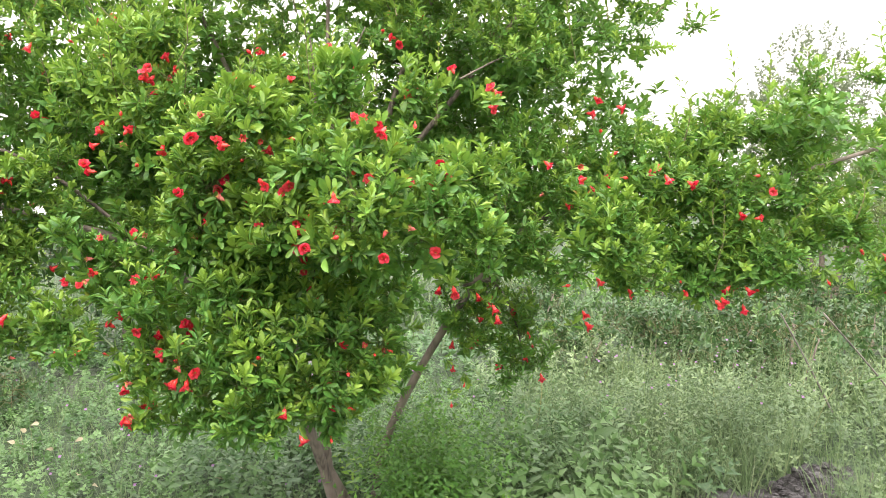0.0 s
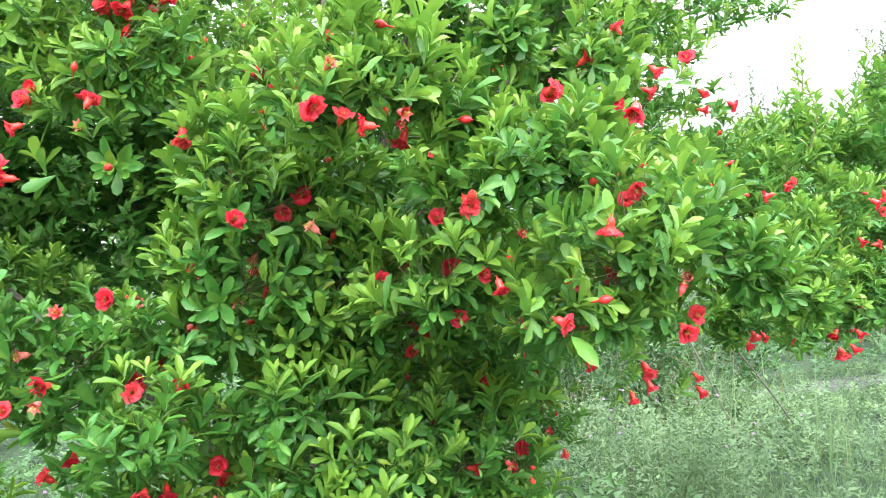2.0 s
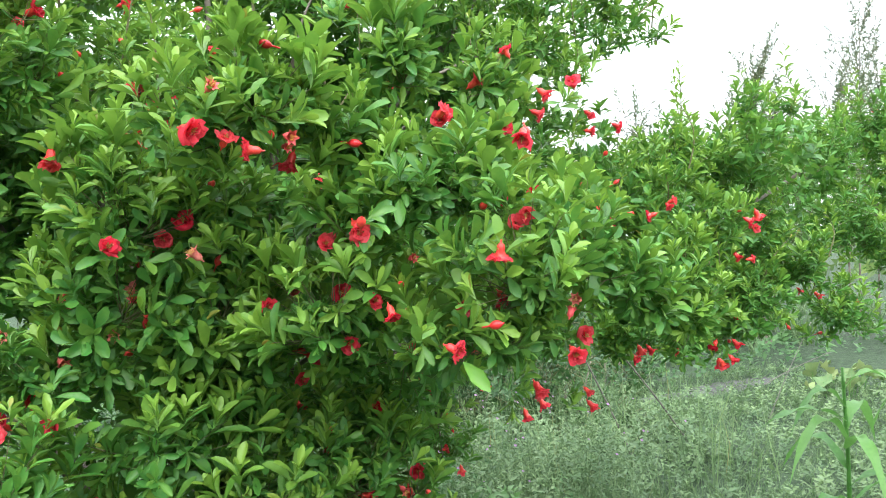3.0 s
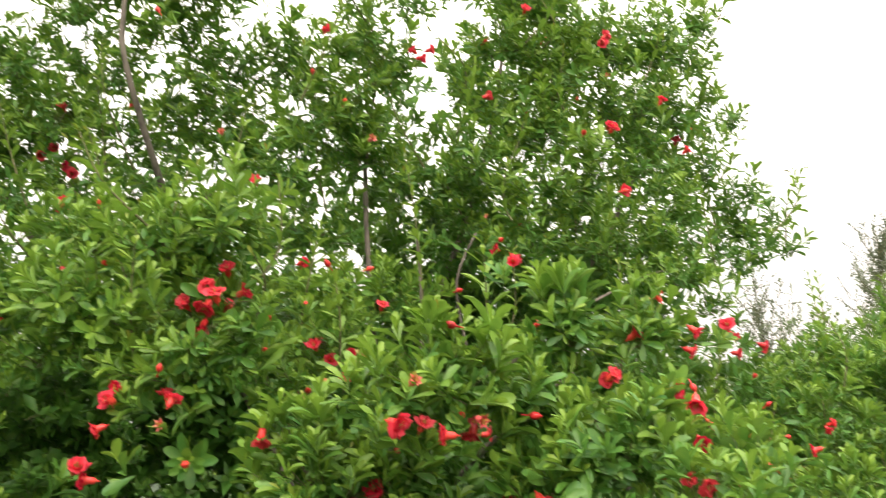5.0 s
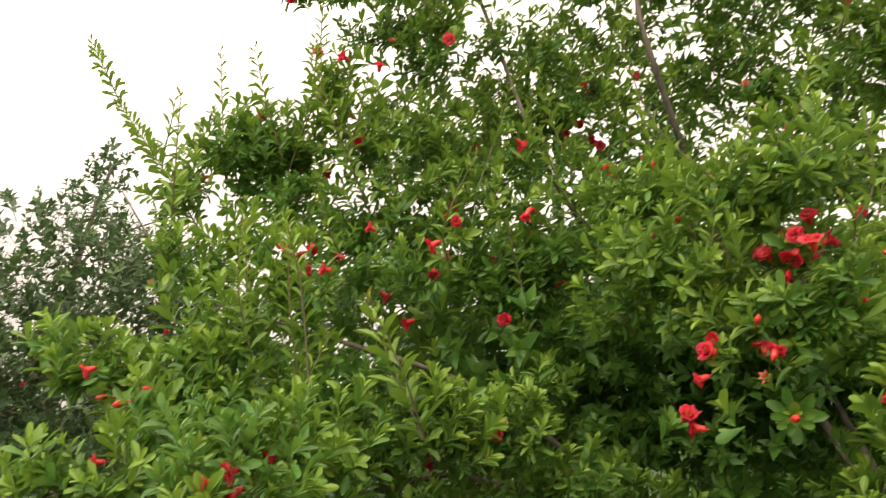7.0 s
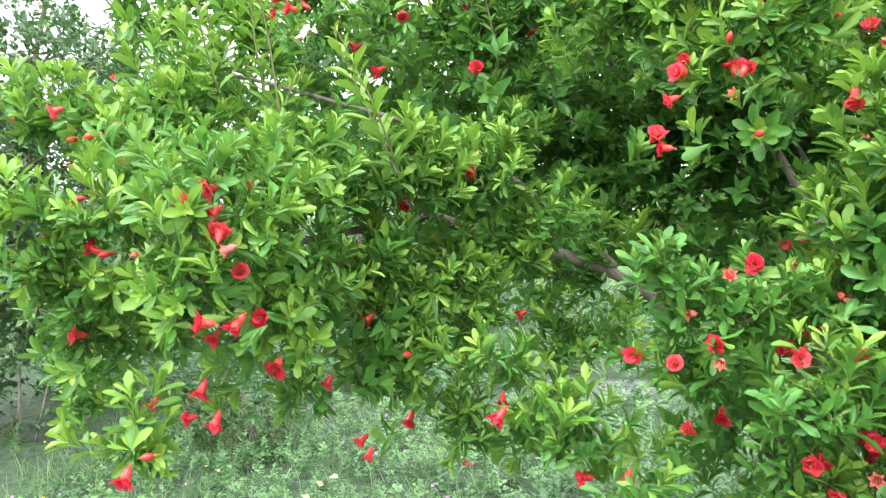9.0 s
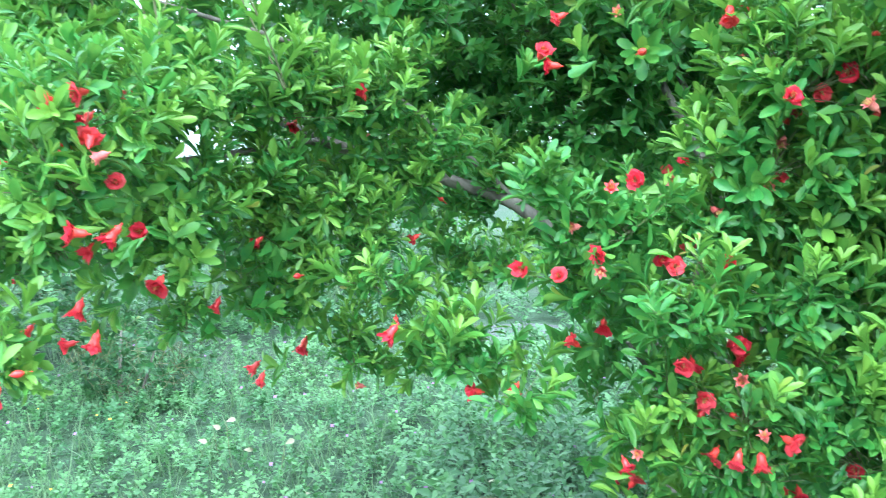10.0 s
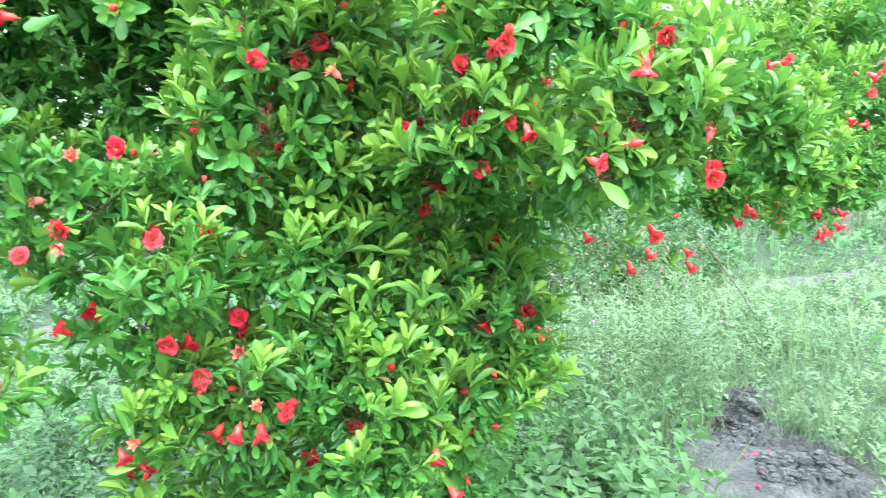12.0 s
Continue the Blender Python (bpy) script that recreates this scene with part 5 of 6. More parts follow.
def sapling(at, height, lean, rng, label):
    """A slender upright tree with whippy shoots."""
    t = thing("sapling", at, label, "tree", "slender saplings")
    part("trunk", mesh_from("trunk", *tubes([([(0, 0, -0.05), (lean * 0.4, 0, height * 0.5), (lean, 0, height * 0.95)], 0.02, 0.005)], 6), [BARK]), t)
    bs, ws = [], []
    for _ in range(48):
        z = rng.uniform(0.3, 0.98) * height
        d = unit(np.array((rng.normal() * 0.4, rng.normal() * 0.4, 1.2)))
        ln = rng.uniform(0.5, 1.1)
        for s in np.linspace(0.1, 1, 7):
            bs.append(np.array((lean * z / height, 0, z)) + d * ln * s)
            ws.append(unit(d + rng.normal(size=3) * 0.35))
    bs, ws = np.array(bs), np.array(ws)
    p, a, n_, ln, wd, g, st = leaves_on(bs, ws, rng, pairs=(3, 5), spacing=0.04, size=(0.07, 0.12), ratio=0.3)
    part("crown", leaf_mesh("crown", p, a, n_, ln, wd, g, GREY_LEAF, (SLIM_V, SLIM_F), rng), t, kind="stuff")
    part("branchwork", mesh_from("branchwork", *rods([(x_ - (y_ - x_) * 1.2, y_) for x_, y_ in st], 0.005), [TWIG]), t, kind="stuff")
    return t


for at, h, lean in (((8.6, 10.2, 0), 4.0, 0.3), ((9.4, 10.4, 0), 3.7, 0.1), ((11.3, 10.3, 0), 5.2, 0.2), ((10.7, 10.0, 0), 3.8, -0.1), ((12.2, 10.6, 0), 4.6, 0.1), ((7.6, 11.0, 0), 3.2, -0.4)):
    sapling(at, h, lean, nrng, "slender grey-green sapling with upright shoots")

# far hedge that closes the horizon
hedge = []
for i in range(150):
    a = 2 * math.pi * i / 150
    r = nrng.uniform(24, 34)
    s = nrng.uniform(1.0, 1.9)
    hedge.append((r * math.cos(a), 4 + r * math.sin(a), nrng.uniform(0.4, 1.5), s * 1.6, s, s * nrng.uniform(0.7, 1.2)))
bs, ws, _ = shoots_in(hedge, nrng, 1.0)
p, a, n_, ln, wd, g, st = leaves_on(bs, ws, nrng, pairs=(3, 5), spacing=0.12, size=(0.3, 0.55), ratio=0.6)
far = new("hedgerow", leaf_mesh("hedgerow", p, a, n_, ln, wd, g, FAR_LEAF, (SLIM_V, SLIM_F), nrng))
tagged(far, "far green hedgerow closing the field", "hedge", kind="stuff")


# thicket that closes the field behind the trees
thicket = [(nrng.uniform(-9, 12), nrng.uniform(11.5, 15.5), nrng.uniform(0.3, 1.1), nrng.uniform(0.5, 1.0), 0.5, nrng.uniform(0.4, 0.8)) for _ in range(46)]
bs, ws, _ = shoots_in(thicket, nrng, 22)
p, a, n_, ln, wd, g, st = leaves_on(bs, ws, nrng, pairs=(4, 6), spacing=0.05, size=(0.1, 0.17), ratio=0.5)
tagged(new("thicket", leaf_mesh("thicket", p, a, n_, ln, wd, g, LEAF, (SLIM_V, SLIM_F), nrng)), "dark green thicket behind the orchard", "bushes", kind="stuff")


# ---- weeds and grass ----
wrng = np.random.default_rng(33)


def mud_depth(x, y):
    """Below 1 inside the mud patch: a worn hollow, a ridge of clods and a spur that runs back into the grass."""
    t_ = np.clip(((x - 1.7) * 0.5 + (y - 4.05) * 0.55) / 0.5525, 0, 1)
    spur_ = np.hypot(x - 1.7 - 0.5 * t_, y - 4.05 - 0.55 * t_) / (0.17 - 0.06 * t_)
    hollow = np.hypot((x - 1.54) / 0.43, (y - 3.75) / 0.5)
    ridge = np.hypot((x - 1.68) / 0.2, (y - 3.6) / 0.18)
    return np.minimum(np.minimum(spur_, hollow), ridge)


def bare(x, y):
    """How bare the earth is: the mud patch and the pale path."""
    d2 = ((x - 5.2) / 1.4) ** 2 + ((y - 7.3) / 0.25) ** 2
    d3 = ((x + 1.3) / 0.9) ** 2 + ((y - 8.2) / 0.5) ** 2
    return np.minimum(np.minimum(mud_depth(x, y) ** 2, d2), d3)


def scatter(count, x0, x1, y0, y1, clear=1.0):
    x, y = wrng.uniform(x0, x1, count), wrng.uniform(y0, y1, count)
    ok = bare(x, y) > clear * wrng.uniform(0.45, 1.05, count)
    x, y = x[ok], y[ok]
    return x, y, np.array([ground_z(u, v) for u, v in zip(x, y)])


def grass(name, label, count, x0, x1, y0, y1, tall, wide, mat=GRASS, tuft=7, lean=0.35):
    x, y, z = scatter(count, x0, x1, y0, y1)
    x, y, z = (np.repeat(v, tuft) for v in (x, y, z))
    m = len(x)
    pos = np.stack([x + wrng.normal(size=m) * 0.02, y + wrng.normal(size=m) * 0.02, z - 0.01], 1)
    axis = unit(np.stack([wrng.normal(size=m) * lean, wrng.normal(size=m) * lean, np.ones(m)], 1))
    nrm = unit(np.stack([wrng.normal(size=m), wrng.normal(size=m), wrng.normal(size=m) * 0.2], 1))
    ln = wrng.uniform(*tall, m)
    ob = new(name, leaf_mesh(name, pos, axis, nrm, ln, np.full(m, wide) * wrng.uniform(0.6, 1.3, m), wrng.uniform(0, 1.0, m), mat, (BLADE_V, BLADE_F), wrng))
    return tagged(ob, label, "grass", kind="stuff")


def herbs(name, label, count, x0, x1, y0, y1, tall, leaf, mat=WEED, pairs=(3, 6), ratio=0.6, pale=0.15, gaps=0.28):
    x, y, z = scatter(count, x0, x1, y0, y1)
    m = len(x)
    patch = np.array([noise.noise(Vector((u * 1.3, v * 1.3, len(name)))) for u, v in zip(x, y)])
    ok = patch > -gaps * wrng.uniform(0.4, 1.6, m)
    x, y, z, patch = x[ok], y[ok], z[ok], patch[ok]
    m = len(x)
    h = wrng.uniform(*tall, m) * (1 + 0.9 * patch)
    base = np.stack([x, y, z], 1)
    way = unit(np.stack([wrng.normal(size=m) * 0.3, wrng.normal(size=m) * 0.3, np.ones(m)], 1))
    p, a, n_, ln, wd, g, st = leaves_on(base + way * (h * 0.5)[:, None], way, wrng, pairs=pairs, spacing=float(np.mean(tall)) / 6, size=leaf, ratio=ratio, young=0.25, opening=(55, 95))
    tone = np.array([noise.noise(Vector(q) * 2.3) + 0.6 * noise.noise(Vector(q) * 9) for q in p])
    g = g * 0.45 + pale + 0.45 * tone
    ob = new(name, leaf_mesh(name, p, a, n_, ln, wd, np.clip(g, 0, 0.85), mat, (SLIM_V, SLIM_F), wrng))
    return tagged(ob, label, "weeds", kind="stuff")


herbs("clover", "low soft green clover and weeds under the tree", 4600, -4.6, 1.0, 2.9, 7.0, (0.05, 0.17), (0.026, 0.05), ratio=0.75, pale=0.24, gaps=0.8)
herbs("clover", "low soft green clover farther under the trees", 1300, -6.5, 1.0, 7.0, 9.5, (0.08, 0.2), (0.04, 0.075), ratio=0.75, pale=0.24, gaps=0.8)
herbs("weeds", "leafy green weeds round the tree foot", 900, -1.6, 1.4, 3.95, 5.4, (0.15, 0.42), (0.045, 0.09), ratio=0.45)
herbs("broad_weeds", "broad-leaved green weeds beside the mud", 200, 0.15, 0.92, 3.2, 4.4, (0.25, 0.48), (0.06, 0.115), ratio=0.5, pale=0.36)
herbs("weeds", "tall grey-green weeds beyond the tree", 1200, 0.3, 3.6, 5.2, 8.5, (0.15, 0.42), (0.045, 0.1), PALE_WEED, ratio=0.4, pale=0.25)
herbs("tall_weeds", "tall soft green weeds with lilac flowers beside the mud", 380, 0.7, 2.1, 4.35, 5.3, (0.25, 0.5), (0.03, 0.065), PALE_WEED, (6, 9), 0.3, 0.2, 0.6)
grass("tall_grass", "tall thin green grass among the weeds", 420, 0.3, 2.2, 3.6, 5.4, (0.25, 0.55), 0.006, tuft=6, lean=0.3)
herbs("weeds", "low leafy weeds between the mud and the bare strip", 2600, 1.0, 6.5, 3.2, 7.6, (0.06, 0.19), (0.034, 0.07), PALE_WEED, ratio=0.5, pale=0.25, gaps=0.6)
herbs("weeds", "low weeds in the open field", 2200, -9, 11, 7.5, 15, (0.12, 0.35), (0.07, 0.14))
herbs("weeds", "low weeds on the trodden ground before the tree", 2000, -6.5, 6.5, -5, 3.0, (0.05, 0.15), (0.05, 0.1), pairs=(2, 4), gaps=0.4)
herbs("undergrowth", "bushy dark green undergrowth at the stems", 430, -0.3, 0.1, 3.35, 3.85, (0.2, 0.45), (0.032, 0.055), LEAF, (7, 11), 0.38, -0.08)
grass("grass", "fine pale green grass beside the mud patch", 3000, 1.0, 6.5, 3.2, 8.0, (0.05, 0.15), 0.007, lean=0.6)
grass("grass", "thin green grass among the clover", 1100, -5.0, 1.0, 3.0, 7.5, (0.08, 0.26), 0.006)
grass("tall_grass", "tall pale seeding grass behind the tree", 120, 0.5, 3.4, 4.7, 6.6, (0.45, 0.9), 0.006, mat=PALE_WEED, tuft=4, lean=0.16)
grass("grass", "coarse grass in the open field", 1600, -12, 14, 8.5, 18, (0.2, 0.45), 0.025, tuft=6)

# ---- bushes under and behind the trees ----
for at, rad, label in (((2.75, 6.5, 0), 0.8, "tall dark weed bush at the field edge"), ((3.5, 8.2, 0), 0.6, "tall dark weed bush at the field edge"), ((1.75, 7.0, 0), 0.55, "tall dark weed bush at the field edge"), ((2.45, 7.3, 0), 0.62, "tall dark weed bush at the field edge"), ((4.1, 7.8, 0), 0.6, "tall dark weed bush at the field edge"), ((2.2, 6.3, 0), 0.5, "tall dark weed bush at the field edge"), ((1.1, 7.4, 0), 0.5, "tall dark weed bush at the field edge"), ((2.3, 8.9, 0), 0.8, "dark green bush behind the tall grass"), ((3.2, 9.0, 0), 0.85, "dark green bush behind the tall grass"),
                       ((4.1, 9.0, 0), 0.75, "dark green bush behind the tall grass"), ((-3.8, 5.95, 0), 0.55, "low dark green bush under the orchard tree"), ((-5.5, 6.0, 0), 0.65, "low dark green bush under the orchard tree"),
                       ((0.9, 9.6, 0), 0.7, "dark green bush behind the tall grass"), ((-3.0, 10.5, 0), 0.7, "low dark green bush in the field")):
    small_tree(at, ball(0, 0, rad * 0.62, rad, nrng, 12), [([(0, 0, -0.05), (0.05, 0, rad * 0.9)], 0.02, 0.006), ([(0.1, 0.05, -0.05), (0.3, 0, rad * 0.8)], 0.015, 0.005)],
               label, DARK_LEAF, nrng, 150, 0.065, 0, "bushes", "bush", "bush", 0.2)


# ---- mud patch, clods and fallen petals ----
def blob_sheet(cx, cy, rx, ry, turn, mat, name, label, lift, seed, mound):
    verts, faces = [], []
    rings, sides = 14, 40
    for i in range(rings + 1):
        for k in range(sides):
            a = 2 * math.pi * k / sides
            wob = 1 + 0.35 * noise.noise(Vector((math.cos(a) * 1.6 + seed, math.sin(a) * 1.6, seed)))
            u = i / rings * wob
            x0, y0 = rx * u * math.cos(a), ry * u * math.sin(a)
            x, y = cx + x0 * math.cos(turn) - y0 * math.sin(turn), cy + x0 * math.sin(turn) + y0 * math.cos(turn)
            h = mound * (abs(noise.noise(Vector((x * 7, y * 7, seed)))) + 0.5 * abs(noise.noise(Vector((x * 19, y * 19, seed)))))
            verts.append((x, y, ground_z(x, y) + lift * (1 - i / rings * 1.6) + h * (1 - i / rings)))
    for i in range(rings):
        for k in range(sides):
            k2 = (k + 1) % sides
            faces.append((i * sides + k, i * sides + k2, (i + 1) * sides + k2, (i + 1) * sides + k))
    return tagged(new(name, mesh_from(name, verts, faces, [mat])), label, "soil", kind="structure")


def mud_z(x, y):
    """Height of the mud and how far inside it lies; None off the patch."""
    edge = mud_depth(x, y) + 0.35 * noise.noise(Vector((x * 4, y * 4, 1))) + 0.15 * noise.noise(Vector((x * 13, y * 13, 1)))
    if edge > 1.3:
        return None
    rough_ = 0.12 + 0.88 * min(1, max(0, 0.2 + 2.6 * (x - 1.58) + 1.2 * noise.noise(Vector((x * 3, y * 3, 7)))))
    h = 0.075 * abs(noise.noise(Vector((x * 9, y * 9, 3)))) + 0.05 * abs(noise.noise(Vector((x * 23, y * 23, 4)))) + 0.022 * noise.noise(Vector((x * 50, y * 50, 6))) + 0.05 * max(0, noise.noise(Vector((x * 4, y * 4, 5))))
    return ground_z(x, y) + 0.025 * (1.15 - edge) + rough_ * h * min(1, max(0, (1.3 - edge) * 2.2))


mv, spot_of, mf = [], {}, []
for j, y in enumerate(np.arange(3.05, 4.85, 0.014)):
    for i, x in enumerate(np.arange(0.9, 2.45, 0.014)):
        z = mud_z(x, y)
        if z is not None:
            spot_of[i, j] = len(mv)
            mv.append((x + 0.006 * noise.noise(Vector((x * 40, y * 40, 8))), y + 0.006 * noise.noise(Vector((x * 40, y * 40, 9))), z))
for i, j in spot_of:
    ring_ = [(i, j), (i + 1, j), (i + 1, j + 1), (i, j + 1)]
    if all(q in spot_of for q in ring_):
        mf.append([spot_of[q] for q in ring_])
tagged(new("mud_patch", mesh_from("mud_patch", mv, mf, [MUD], smooth=False)), "bare grey mud patch with broken clods in the grass", "soil", kind="structure")
blob_sheet(5.2, 7.35, 1.5, 0.3, 0.1, MUD, "bare_path", "pale bare earth strip in the grass", 0.02, 7.0, 0.02)
blob_sheet(-1.3, 8.2, 1.0, 0.5, 0.2, MUD, "bare_earth", "pale bare earth patch behind the tree", 0.02, 9.0, 0.02)
cv, cf = [], []
for i in range(1100):
    a, r_ = wrng.uniform(0, 6.28), math.sqrt(wrng.random())
    x, y = 1.7 + 0.21 * r_ * math.cos(a), 3.66 + 0.18 * r_ * math.sin(a)
    if wrng.random() < 0.35:
        t_ = wrng.random()
        x, y = 1.7 + 0.5 * t_ + wrng.normal() * 0.06, 4.05 + 0.55 * t_ + wrng.normal() * 0.05
    s = 0.004 + 0.03 * wrng.random() ** 4
    top_ = mud_z(x, y)
    if top_ is None:
        continue
    o = len(cv)
    for dz, rr in ((-0.5, 0.8), (0.1, 1.0), (0.7, 0.55)):
        for k in range(6):
            b_ = k * math.pi / 3 + wrng.normal() * 0.25
            q = s * rr * wrng.uniform(0.75, 1.2)
            cv.append((x + q * math.cos(b_), y + q * math.sin(b_), top_ + s * (dz + 0.25)))
    for lv in range(2):
        for k in range(6):
            k2 = (k + 1) % 6
            cf.append((o + lv * 6 + k, o + lv * 6 + k2, o + lv * 6 + 6 + k2, o + lv * 6 + 6 + k))
    cf.append(tuple(o + 12 + k for k in range(6)))
tagged(new("soil_clods", mesh_from("soil_clods", cv, cf, [MUD], smooth=False)), "crumbled grey soil clods on the mud", "soil", kind="stuff")
PETAL_ONE = mesh_from("fallen_petal", *petal_ring(2, 1.2, 0.011, 0.009, frng, r0=0.002, z0=0.0), [PETAL])
for i in range(6):
    x, y = 1.5 + wrng.normal() * 0.16, 3.8 + wrng.normal() * 0.1
    ob = new("fallen_petal", PETAL_ONE)
    ob.matrix_basis = pose(x, y, (mud_z(x, y) or ground_z(x, y)) + 0.008, wrng.uniform(-30, 30), wrng.uniform(-30, 30), wrng.uniform(0, 360))
    tagged(ob, "crumpled red petal fallen on the mud", "petal", "fallen petals")


# ---- maize, squash leaves, sticks ----
def strap(root, tip, rise, width, sides=10):
    """A long folded maize leaf that arches from the stalk."""
    root, tip = Vector(root), Vector(tip)
    d = tip - root
    across = Vector((-d.y, d.x, 0)).normalized()
    verts, faces = [], []
    for i in range(sides + 1):
        u = i / sides
        c = root + d * u + Vector((0, 0, rise * 4 * u * (1 - u)))
        w_ = width * math.sin(min(1, u * 2.2 + 0.25) * math.pi / 2) * (1 - u ** 3)
        ripple = 0.01 * math.sin(u * 19)
        verts += [tuple(c - across * w_ + Vector((0, 0, 0.35 * w_ + ripple))), tuple(c), tuple(c + across * w_ + Vector((0, 0, 0.35 * w_ - ripple)))]
    for i in range(sides):
        o = i * 3
        faces += [(o, o + 1, o + 4, o + 3), (o + 1, o + 2, o + 5, o + 4)]
    return verts, faces


CORN_ONE = leaf_material("maize_leaf_green", (0.05, 0.16, 0.03), (0.10, 0.25, 0.05), (0.2, 0.4, 0.1), rough=0.4, clear=0.35, single=True)
SQUASH = leaf_material("squash_leaf", (0.10, 0.2, 0.07), (0.14, 0.25, 0.1), (0.3, 0.34, 0.13), rough=0.6, clear=0.3, single=True)


def maize(x, y, height, turn, rng):
    t = thing("maize_plant", (x, y, ground_z(x, y)), "young green maize plant with arching strap leaves", "plant", "maize plants")
    part("stalk", mesh_from("stalk", *tubes([([(0, 0, -0.03), (0.01, 0, height * 0.5), (0, 0.01, height)], 0.014, 0.006)], 8), [CORN_ONE]), t)
    for i in range(7):
        z = height * (0.3 + 0.1 * i)
        a = turn + i * 2.4 + rng.normal() * 0.3
        ln = rng.uniform(0.35, 0.5) * (1 - 0.05 * i)
        part("leaf", mesh_from("leaf", *strap((0, 0, z), (ln * math.cos(a), ln * math.sin(a), z - rng.uniform(0.05, 0.2)), 0.16, 0.035), [CORN_ONE]), t)
    return t


near_maize = maize(2.42, 3.62, 0.95, 3.2, wrng)
part("leaf", mesh_from("leaf", *strap((0, 0, 0.62), (-0.4, -0.02, 0.46), 0.18, 0.035), [CORN_ONE]), near_maize)
part("leaf", mesh_from("leaf", *strap((0, 0, 0.7), (-0.56, -0.02, 0.74), 0.07, 0.026), [CORN_ONE]), near_maize)
maize(2.85, 3.5, 0.9, 2.4, wrng)


def squash(at, count, spread, rng, label):
    t = thing("squash_plant", (*at, ground_z(*at)), label, "plant", "squash plants")
    for i in range(count):
        x, y = rng.normal() * spread, rng.normal() * spread * 0.5
        h, r_ = rng.uniform(0.1, 0.28), rng.uniform(0.05, 0.1)
        verts = [(0, 0, -0.02)]
        for k in range(15):
            a = 2 * math.pi * k / 15
            rr = r_ * (1 + 0.12 * math.cos(5 * a)) * rng.uniform(0.93, 1.07)
            verts.append((rr * math.cos(a), rr * math.sin(a), 0.03 * math.cos(2.5 * a) + 0.01))
        me = mesh_from("leaf", verts, [(0, 1 + k, 1 + (k + 1) % 15) for k in range(15)], [SQUASH])
        leaf = part("leaf", me, t, m=pose(x, y, h, rng.normal() * 25 + 20, rng.normal() * 20, rng.uniform(0, 360)))
        part("leaf_stalk", mesh_from("leaf_stalk", *tubes([([(x * 0.8, y * 0.8, -0.02), (x * 0.95, y, h * 0.6), (x, y, h - 0.01)], 0.005, 0.004)], 5), [CORN_ONE]), t)
    return t


squash((5.75, 6.3), 14, 0.28, wrng, "squash plant with yellowing round leaves")
squash((6.9, 6.3), 18, 0.5, wrng, "squash plant with broad green leaves")
for pts, r_ in ((((4.45, 6.0, -0.05), (4.7, 6.0, 0.35), (5.05, 6.02, 0.8)), 0.004), (((4.5, 6.05, 0.30), (4.8, 6.0, 0.42), (5.2, 5.95, 0.53)), 0.004),
                (((2.24, 4.25, -0.02), (2.26, 4.25, 0.06), (2.27, 4.26, 0.13)), 0.009), (((2.76, 5.6, -0.03), (2.55, 5.6, 0.4), (2.32, 5.6, 0.83)), 0.008), (((3.32, 5.6, -0.03), (2.99, 5.6, 0.4), (2.62, 5.6, 0.83)), 0.008)):
    c = Vector(pts[0])
    ob = new("stick", mesh_from("stick", *tubes([([tuple(Vector(q) - c) for q in pts], r_, r_ * 0.7)], 7), [STICK]))
    ob.location = c
    tagged(ob, "bleached bare stick leaning in the weeds", "stick", "sticks")


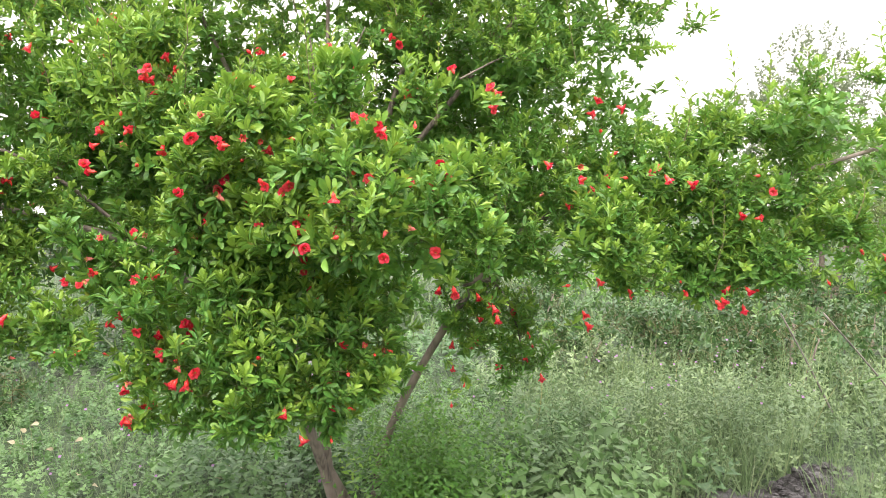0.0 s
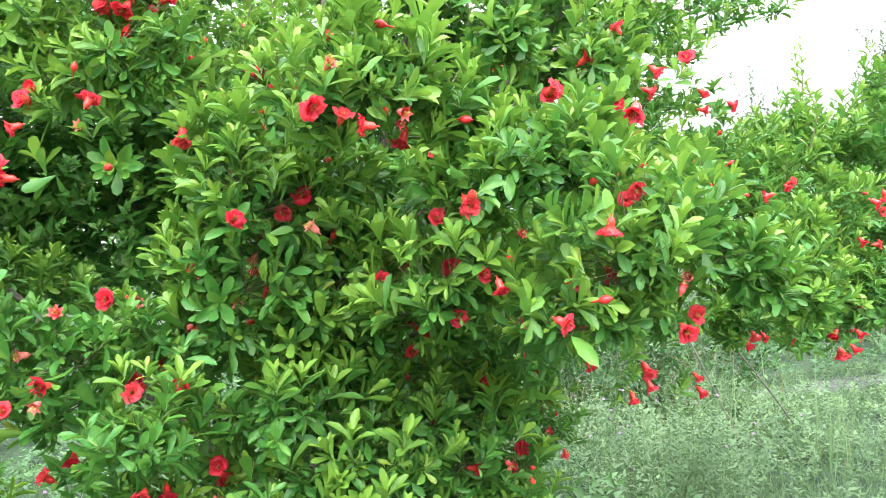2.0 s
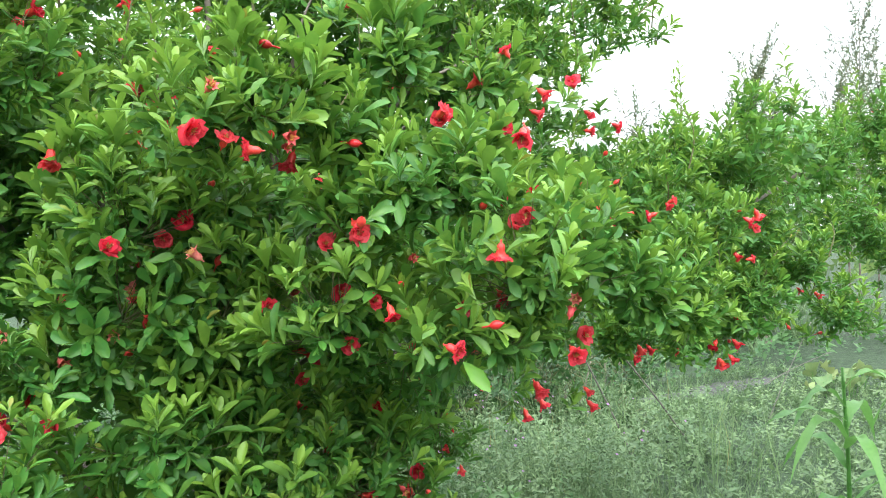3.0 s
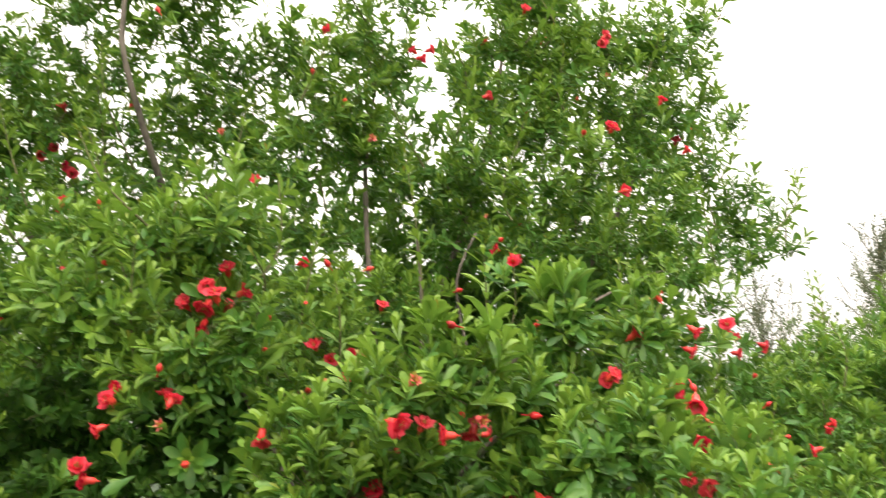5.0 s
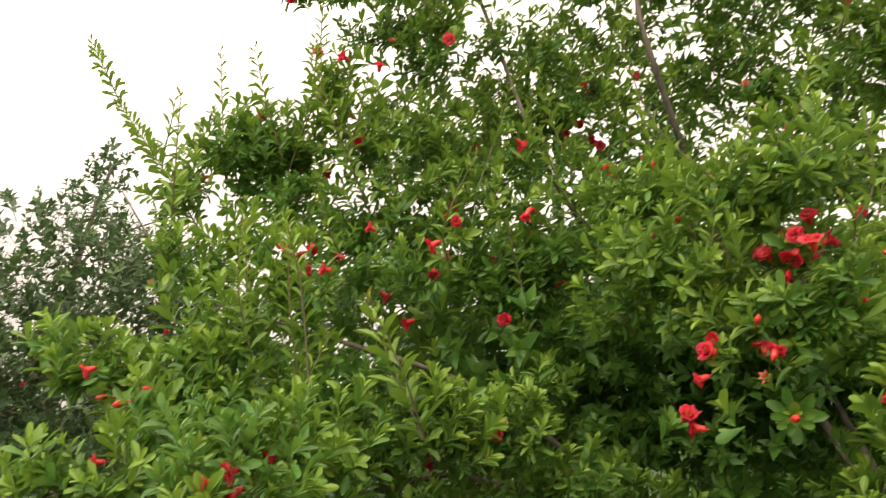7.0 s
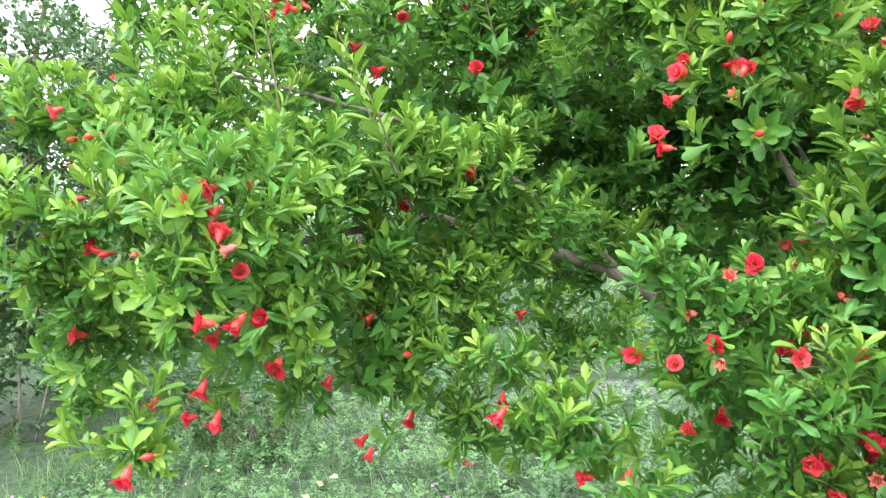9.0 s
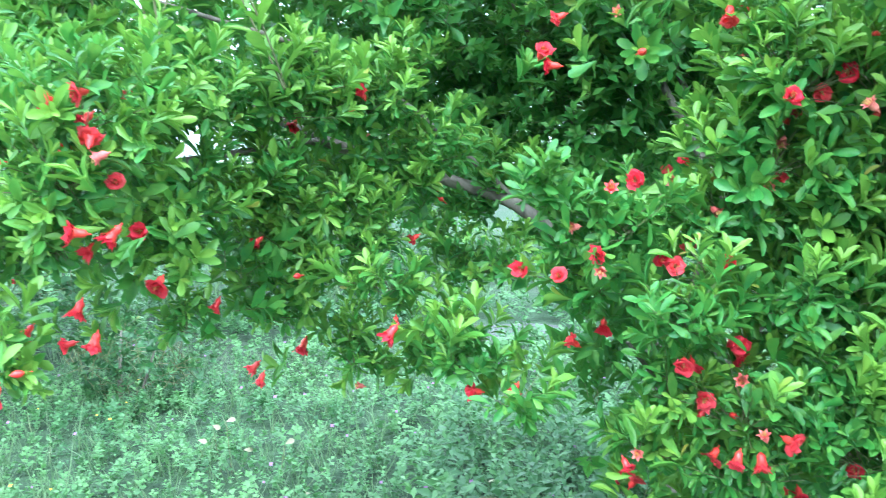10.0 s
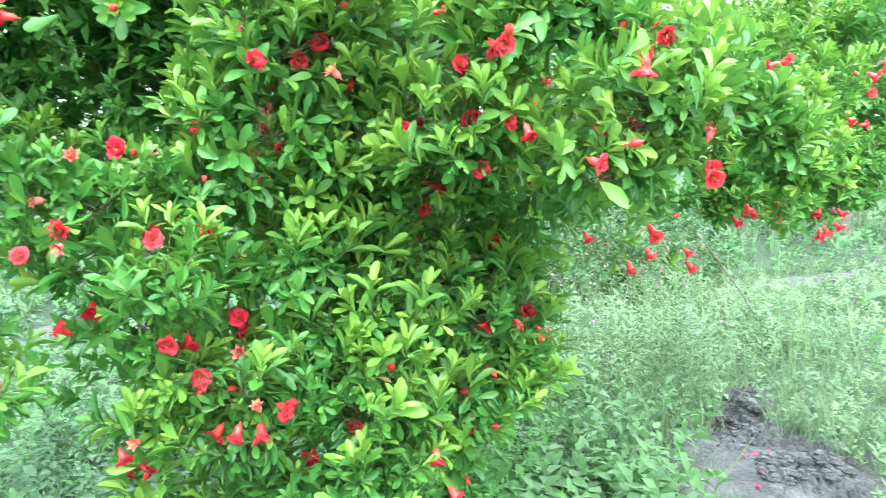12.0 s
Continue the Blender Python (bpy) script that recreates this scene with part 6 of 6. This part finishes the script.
# ---- small wild flowers and dry leaves ----
def dots(name, label, count, x0, x1, y0, y1, z0, z1, size, mat):
    verts, faces = [], []
    for _ in range(count):
        x, y = wrng.uniform(x0, x1), wrng.uniform(y0, y1)
        z = ground_z(x, y) + wrng.uniform(z0, z1)
        s = size * wrng.uniform(0.6, 1.3)
        o = len(verts)
        verts.append((x, y, z - 0.3 * s))
        for k in range(8):
            a = k * math.pi / 4
            rr = s * (1.0 if k % 2 else 0.6)
            verts.append((x + rr * math.cos(a), y + rr * math.sin(a) * 0.8, z + rr * math.sin(a) * 0.6 + 0.3 * s))
        faces += [(o, o + 1 + k, o + 1 + (k + 1) % 8) for k in range(8)]
    return tagged(new(name, mesh_from(name, verts, faces, [mat])), label, "wild flowers", kind="stuff")


dots("clover_flowers", "small lilac clover flowers in the weeds", 90, -5.0, 0.5, 3.6, 7.0, 0.12, 0.26, 0.011, LILAC)
dots("vetch_flowers", "small lilac vetch flowers in the tall weeds", 50, 0.8, 2.4, 4.4, 6.0, 0.4, 0.62, 0.010, LILAC)
dots("yellow_flowers", "tiny yellow field flowers", 16, -5.2, -3.2, 4.2, 6.0, 0.1, 0.22, 0.009, YELLOW)
dry = thing("dry_plant", (-2.5, 4.75, 0.0), "withered weed with pale dry leaves", "plant")
for i in range(5):
    at = (wrng.normal() * 0.2, wrng.normal() * 0.1, wrng.uniform(0.12, 0.32))
    part("leaf", mesh_from("leaf", [tuple(v) for v in LEAF_V], LEAF_F, [DRY]), dry, m=pose(*at, wrng.uniform(35, 80), wrng.uniform(-30, 30), wrng.uniform(-40, 40)) @ Matrix.Diagonal((0.048, 0.03, 0.048, 1)))
    part("stalk", mesh_from("stalk", *tubes([([(at[0] * 0.8, at[1], -0.03), at], 0.002, 0.0012)], 4), [TWIG]), dry)
for x, y, z, size in ((-1.24, 4.28, 0.13, 0.1), (-1.2, 4.42, 0.13, 0.09), (-2.05, 4.2, 0.16, 0.05), (-1.9, 4.05, 0.16, 0.05)):
    ob = new("fallen_leaf", mesh_from("fallen_leaf", [tuple(v) for v in LEAF_V], LEAF_F, [DRY]))
    ob.matrix_basis = pose(x, y, ground_z(x, y) + z, wrng.uniform(10, 40), wrng.uniform(-20, 20), wrng.uniform(0, 360)) @ Matrix.Diagonal((size, size * 0.7, size, 1))
    tagged(ob, "pale dry leaf caught on the weeds", "leaf", "fallen leaves")
